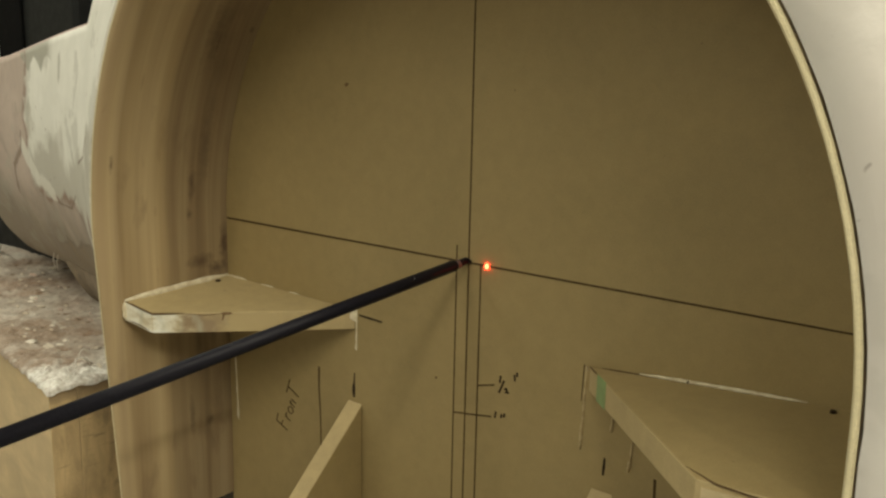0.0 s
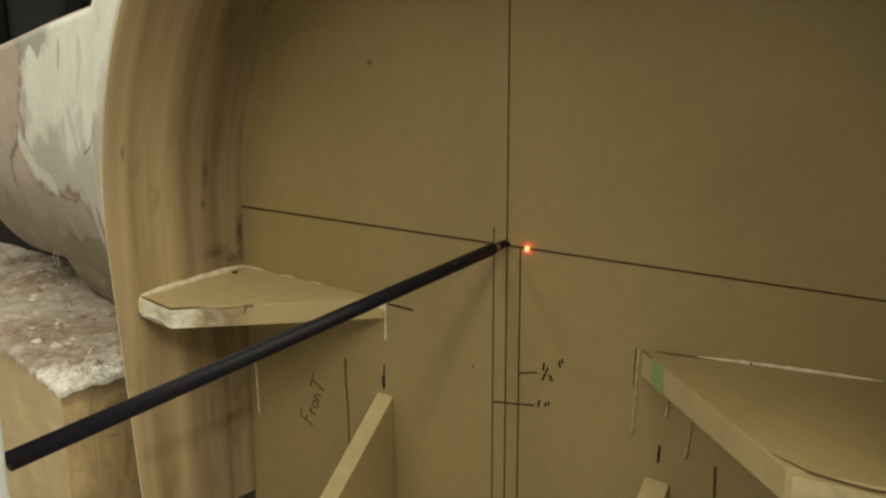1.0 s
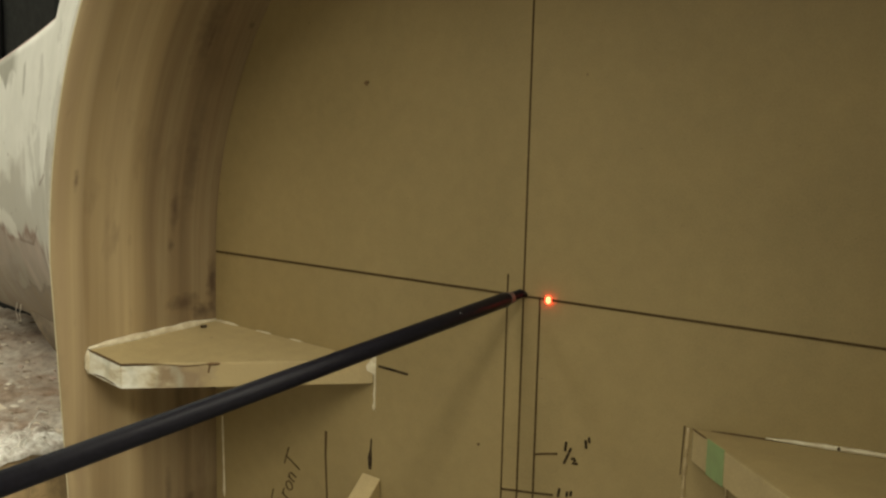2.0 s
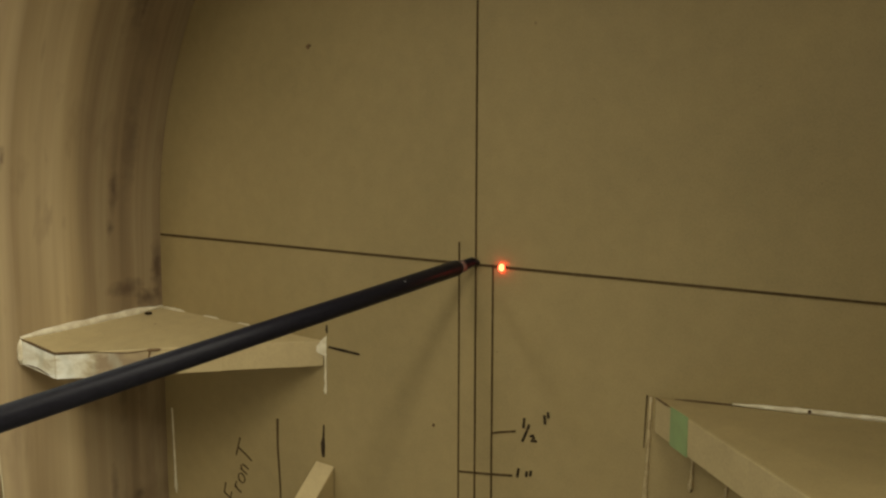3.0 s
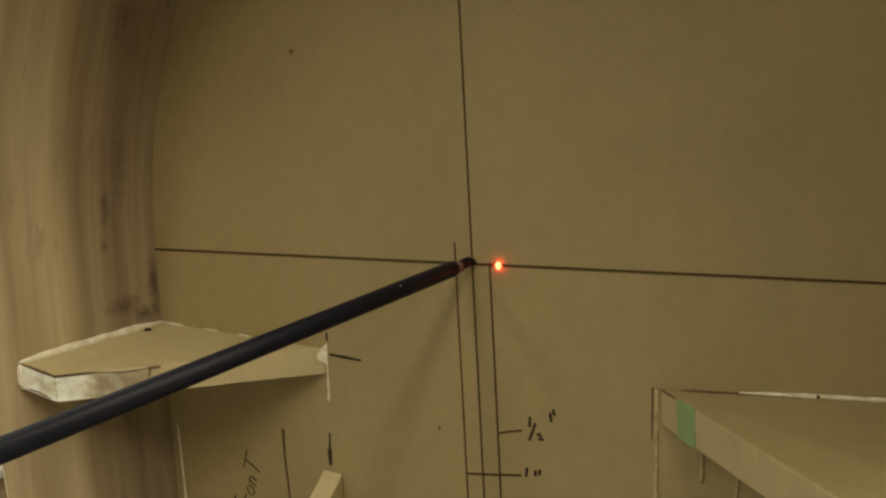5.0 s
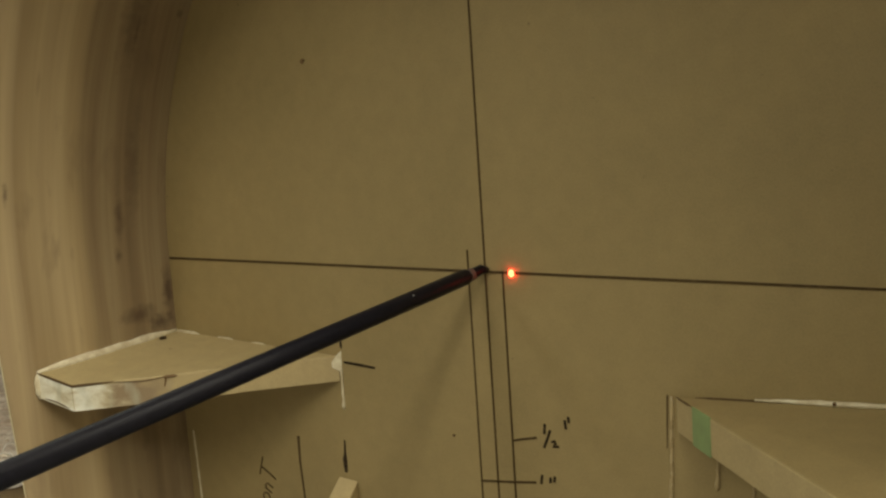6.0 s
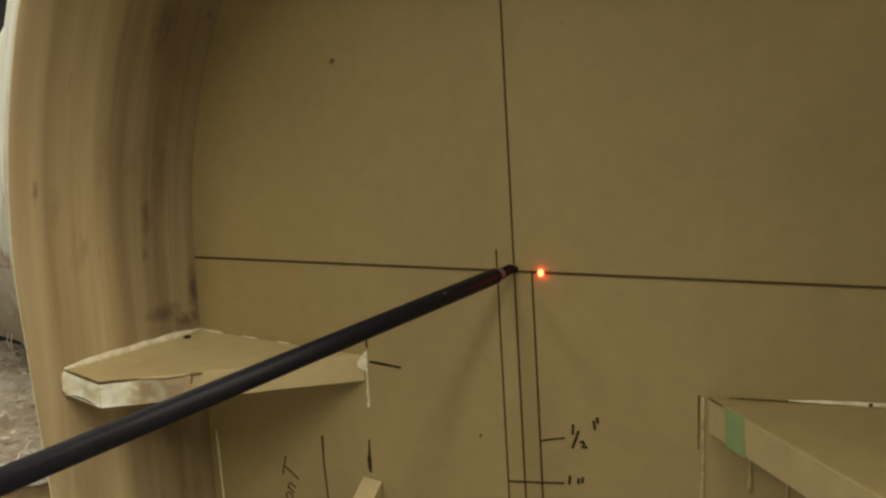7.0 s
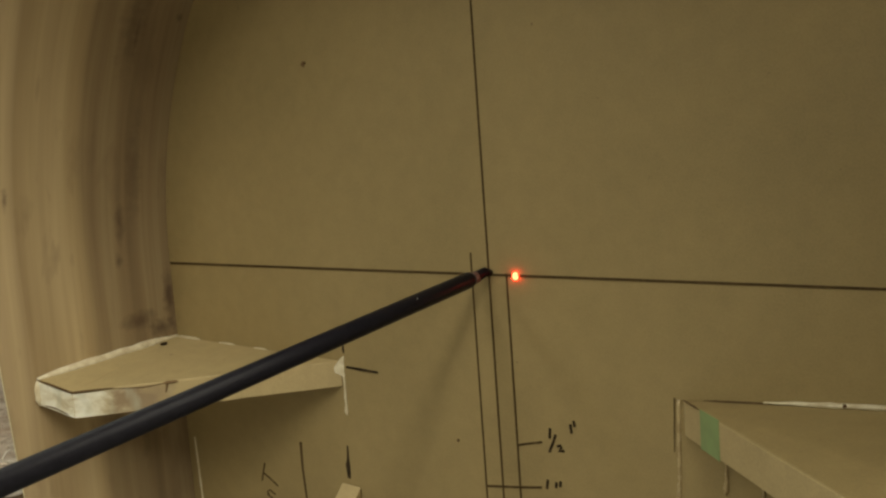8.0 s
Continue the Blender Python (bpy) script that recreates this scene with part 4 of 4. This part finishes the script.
def resin_top():
    bm = bmesh.new()
    nx, ny = 200, 130
    g = []
    for j in range(ny + 1):
        row = []
        for i in range(nx + 1):
            x = -0.465 - 1.0 * (i / nx) ** 1.5
            y = -0.145 + 0.49 * (j / ny) ** 1.3
            p = Vector((x, y, 0))
            h = resin_height(x, y)
            if j in (0, ny) or i in (0, nx):
                h = 0.804 + 0.004 * noise.noise(p * 60)
            row.append(bm.verts.new((x, y - SKEW * (x + 0.468), h)))
        g.append(row)
    for a, b in zip(g, g[1:]):
        for i in range(nx):
            bm.faces.new((a[i], a[i + 1], b[i + 1], b[i]))
    return bm


part("resin_crust", resin_top(), RESIN, block, "lumpy pale and brown resin crust", smooth=True)


def chips(count, seed):
    """Loose flakes of dry resin and shavings on the crust, as one mesh."""
    rnd = random.Random(seed)
    verts, faces = [], []
    for _ in range(count):
        x, y = -0.476 - 0.65 * rnd.random() ** 1.3, -0.13 + 0.34 * rnd.random()
        r, turn, k = 0.0022 + 0.009 * rnd.random() ** 3, rnd.random() * 6.28, rnd.randint(4, 6)
        z = resin_height(x, y) + 0.0003
        tip = (rnd.random() - 0.5) * 0.5
        base = len(verts)
        for lift in (0.0, 0.0016):
            for i in range(k):
                a = turn + 6.28 * i / k
                q = r * (0.6 + 0.6 * rnd.random())
                verts.append((x + q * math.cos(a), y - SKEW * (x + 0.468) + 0.6 * q * math.sin(a), z + lift + tip * q * math.cos(a)))
        faces.append([base + i for i in range(k)][::-1])
        faces.append([base + k + i for i in range(k)])
        faces += [(base + i, base + (i + 1) % k, base + k + (i + 1) % k, base + k + i) for i in range(k)]
    bm = bmesh.new()
    made = [bm.verts.new(v) for v in verts]
    for f in faces:
        bm.faces.new([made[i] for i in f])
    return bm


def flake(x, y, r, seed):
    """One lumpy flake of dry filler lying on the crust."""
    bm = bmesh.new()
    bmesh.ops.create_icosphere(bm, subdivisions=2, radius=1.0)
    base = Vector((x, y - SKEW * (x + 0.468), resin_height(x, y) + 0.12 * r))
    for v in bm.verts:
        k = 0.75 + 0.5 * noise.noise(v.co * 1.3 + Vector((seed, 0, 0)))
        v.co = base + Vector((v.co.x * r * k * 1.3, v.co.y * r * k, v.co.z * r * 0.28 * k))
    return bm


CHIP_PALE = plain("pale_resin_flakes", (0.62, 0.55, 0.44), 0.5, 0, 0.3, 30)
CHIP_PINK = plain("pinkish_filler_flakes", (0.58, 0.45, 0.37), 0.6, 0, 0.3, 30)
tagged(part("resin_litter", chips(110, 4), CHIP_PALE, block), "scattered pale resin flakes", kind="stuff")
FLAKE_WHITE = plain("dry_white_filler", (0.74, 0.68, 0.57), 0.55, 0, 0.2, 90)
for x, y, r, seed in ((-0.644, -0.108, 0.0085, 1.3), (-0.606, -0.083, 0.0060, 4.1), (-0.622, -0.070, 0.0055, 6.6), (-0.876, -0.034, 0.0095, 2.2), (-0.850, -0.045, 0.0065, 8.9), (-0.905, -0.010, 0.0060, 5.4), (-0.700, -0.062, 0.0050, 9.2)):
    part("resin_flake", flake(x, y, r, seed), FLAKE_WHITE, block, smooth=True)
tagged(part("filler_litter", chips(14, 9), CHIP_PINK, block), "scattered pinkish filler flakes", kind="stuff")


def foam_fibres(count, seed):
    """Curled glass fibres that stick out of the foam at the block's corner, as one mesh."""
    rnd = random.Random(seed)
    bm = bmesh.new()
    for _ in range(count):
        x, y = -0.470 - 0.075 * rnd.random() ** 1.2, -0.138 + 0.085 * rnd.random()
        turn, bend = rnd.random() * 6.28, (rnd.random() - 0.5) * 3.0
        long, r = 0.008 + 0.016 * rnd.random(), 0.0004 + 0.0005 * rnd.random()
        pts = []
        for k in range(6):
            a = turn + bend * k / 5
            pts.append((x, y - SKEW * (x + 0.468), resin_height(x, y) + 0.001 + 0.003 * math.sin(math.pi * k / 5)))
            x, y = min(-0.4665, x + long / 5 * math.cos(a)), max(-0.144, y + long / 5 * math.sin(a))
        me = bpy.data.meshes.new("fibre")
        one = tube(pts, r, 5)
        one.to_mesh(me)
        one.free()
        bm.from_mesh(me)
        bpy.data.meshes.remove(me)
    return bm


FOAM_WHITE = plain("dry_white_foam", (0.80, 0.77, 0.69), 0.55, 0, 0.12, 60)
tagged(part("foam_fibres", foam_fibres(18, 12), FOAM_WHITE, block, smooth=True), "curled white fibres in dried foam", kind="stuff")

# ---- workshop shell ----
tagged(part("floor", box(-3.2, 4.4, -5.2, 3.2, -0.1, 0.0), CONCRETE), "dusty grey concrete workshop floor", "floor", kind="structure")
tagged(part("ceiling", box(-3.2, 4.4, -5.2, 3.2, 3.1, 3.2), CEILING_PAINT), "dull pale workshop ceiling", "ceiling", kind="structure")
tagged(part("wall_north", box(-3.3, 4.5, 3.2, 3.3, 0.0, 3.1), WALL_PAINT), "dingy painted workshop wall", "wall", kind="structure")
tagged(part("wall_south", box(-3.3, 4.5, -5.3, -5.2, 0.0, 3.1), WALL_PAINT), "dingy painted workshop wall", "wall", kind="structure")
tagged(part("wall_west", box(-3.3, -3.2, -5.2, 3.2, 0.0, 3.1), WALL_PAINT), "dingy painted workshop wall", "wall", kind="structure")
tagged(part("wall_east", box(4.4, 4.5, -5.2, 3.2, 0.0, 3.1), WALL_PAINT), "dingy painted workshop wall", "wall", kind="structure")

# ---- lamps, and dark things behind the body ----
lamp = thing("ceiling_lamp", "long fluorescent ceiling lamp with white metal housing", "ceiling lamp", "workshop ceiling lamps")
part("housing", box(-0.27, 0.27, -1.22, 1.22, 0.03, 0.12, 0.01), STAND_GREY, lamp)
part("diffuser", box(-0.25, 0.25, -1.2, 1.2, 0.012, 0.03, 0.004), TUBE, lamp)
lamp.matrix_basis = pose(LAMPS[0][0], LAMPS[0][1], 2.98)
for row in LAMPS[1:]:
    copy_thing(lamp, pose(row[0], row[1], 2.98))

machine = thing("machine_cabinet", "dark grey workshop machine cabinet with rounded corners", "machine")
part("casing", box(-2.227, -1.757, 0.55, 0.62, 0.05, 1.75, 0.012), DARK_PLASTIC, machine, smooth=False)
part("panel", box(-2.211, -2.053, 0.540, 0.5505, 0.20, 1.70, 0.004), BLACK_CLOTH, machine, "black inset panel")
part("plinth", box(-2.207, -1.777, 0.56, 0.61, 0.0, 0.05), BLACK_CLOTH, machine)
# folded black sheet, added so that the view past the machine stays black
curtain = bmesh.new()
cols = []
for i in range(61):
    x = -3.1 + 2.6 * i / 60
    y = 0.88 + 0.035 * math.sin(i * 1.1) + 0.015 * math.sin(i * 0.37)
    cols.append([curtain.verts.new((x, y, z)) for z in (0.0, 1.2, 2.4)])
for a, b in zip(cols, cols[1:]):
    for k in range(2):
        curtain.faces.new((a[k], b[k], b[k + 1], a[k + 1]))
cloth = tagged(part("black_backdrop", curtain, BLACK_CLOTH, smooth=True), "black backdrop sheet added behind the car body", "curtain")
shell(cloth, 0.004)
bracket = thing("steel_upright", "black steel upright behind the car body", "upright")
part("profile", box(-1.614, -1.556, 0.63, 0.67, 0.0, 1.9, 0.003), BLACK_CLOTH, bracket)
part("foot", box(-1.674, -1.50, 0.59, 0.71, 0.0, 0.01), BLACK_CLOTH, bracket)
part("cross_arm", box(-1.822, -1.560, 0.632, 0.648, 1.306, 1.350, 0.003), plain("worn_grey_steel", (0.045, 0.041, 0.041), 0.5, 0, 0.3), bracket, "worn grey steel arm")
hose = thing("plastic_pipe", "short off-white plastic pipe lying on the resin crust", "pipe")
part("barrel", tube([(-1.45, 0.085, 0.829), (-1.33, 0.100, 0.829), (-1.235, 0.112, 0.829)], 0.010, 14), PIPE_WHITE, hose, smooth=True)

LOCKER_PAINT = plain("pale_grey_locker_paint", (0.62, 0.62, 0.58), 0.5, 0, 0.08, 8)
locker = thing("steel_locker", "pale grey steel locker beside the dark machine", "locker")
part("carcass", box(-2.81, -2.36, 0.55, 0.79, 0.04, 1.85, 0.008), LOCKER_PAINT, locker)
part("door", box(-2.795, -2.375, 0.535, 0.5495, 0.08, 1.82, 0.004), LOCKER_PAINT, locker)
part("plinth", box(-2.79, -2.38, 0.57, 0.77, 0.0, 0.04), LOCKER_PAINT, locker)

# ---- fibre wisps along the body's torn lower edge ----
FIBRE = plain("pale_glass_fibre", (0.62, 0.57, 0.48), 0.5, 0, 0.1, 60)
for i in range(2):
    x = -0.850 - 0.022 * i + 0.01 * noise.noise(Vector((i * 1.9, 0.3, 0.7)))
    y, z = body_y(x, 0.880) - 0.002, 0.880
    drop = 0.030 + 0.014 * noise.noise(Vector((i * 1.3, 4.0, 0.2)))
    lean = 0.012 * noise.noise(Vector((i * 2.1, 1.0, 6.2)))
    part("fibre_wisp", tube([(x, y, z), (x + lean * 0.4, y - 0.003, z - drop * 0.5), (x + lean * 1.5, y - 0.001, z - drop)], [0.0007, 0.0006, 0.0003], 5), FIBRE, body, "loose pale glass fibre" if i == 0 else "")
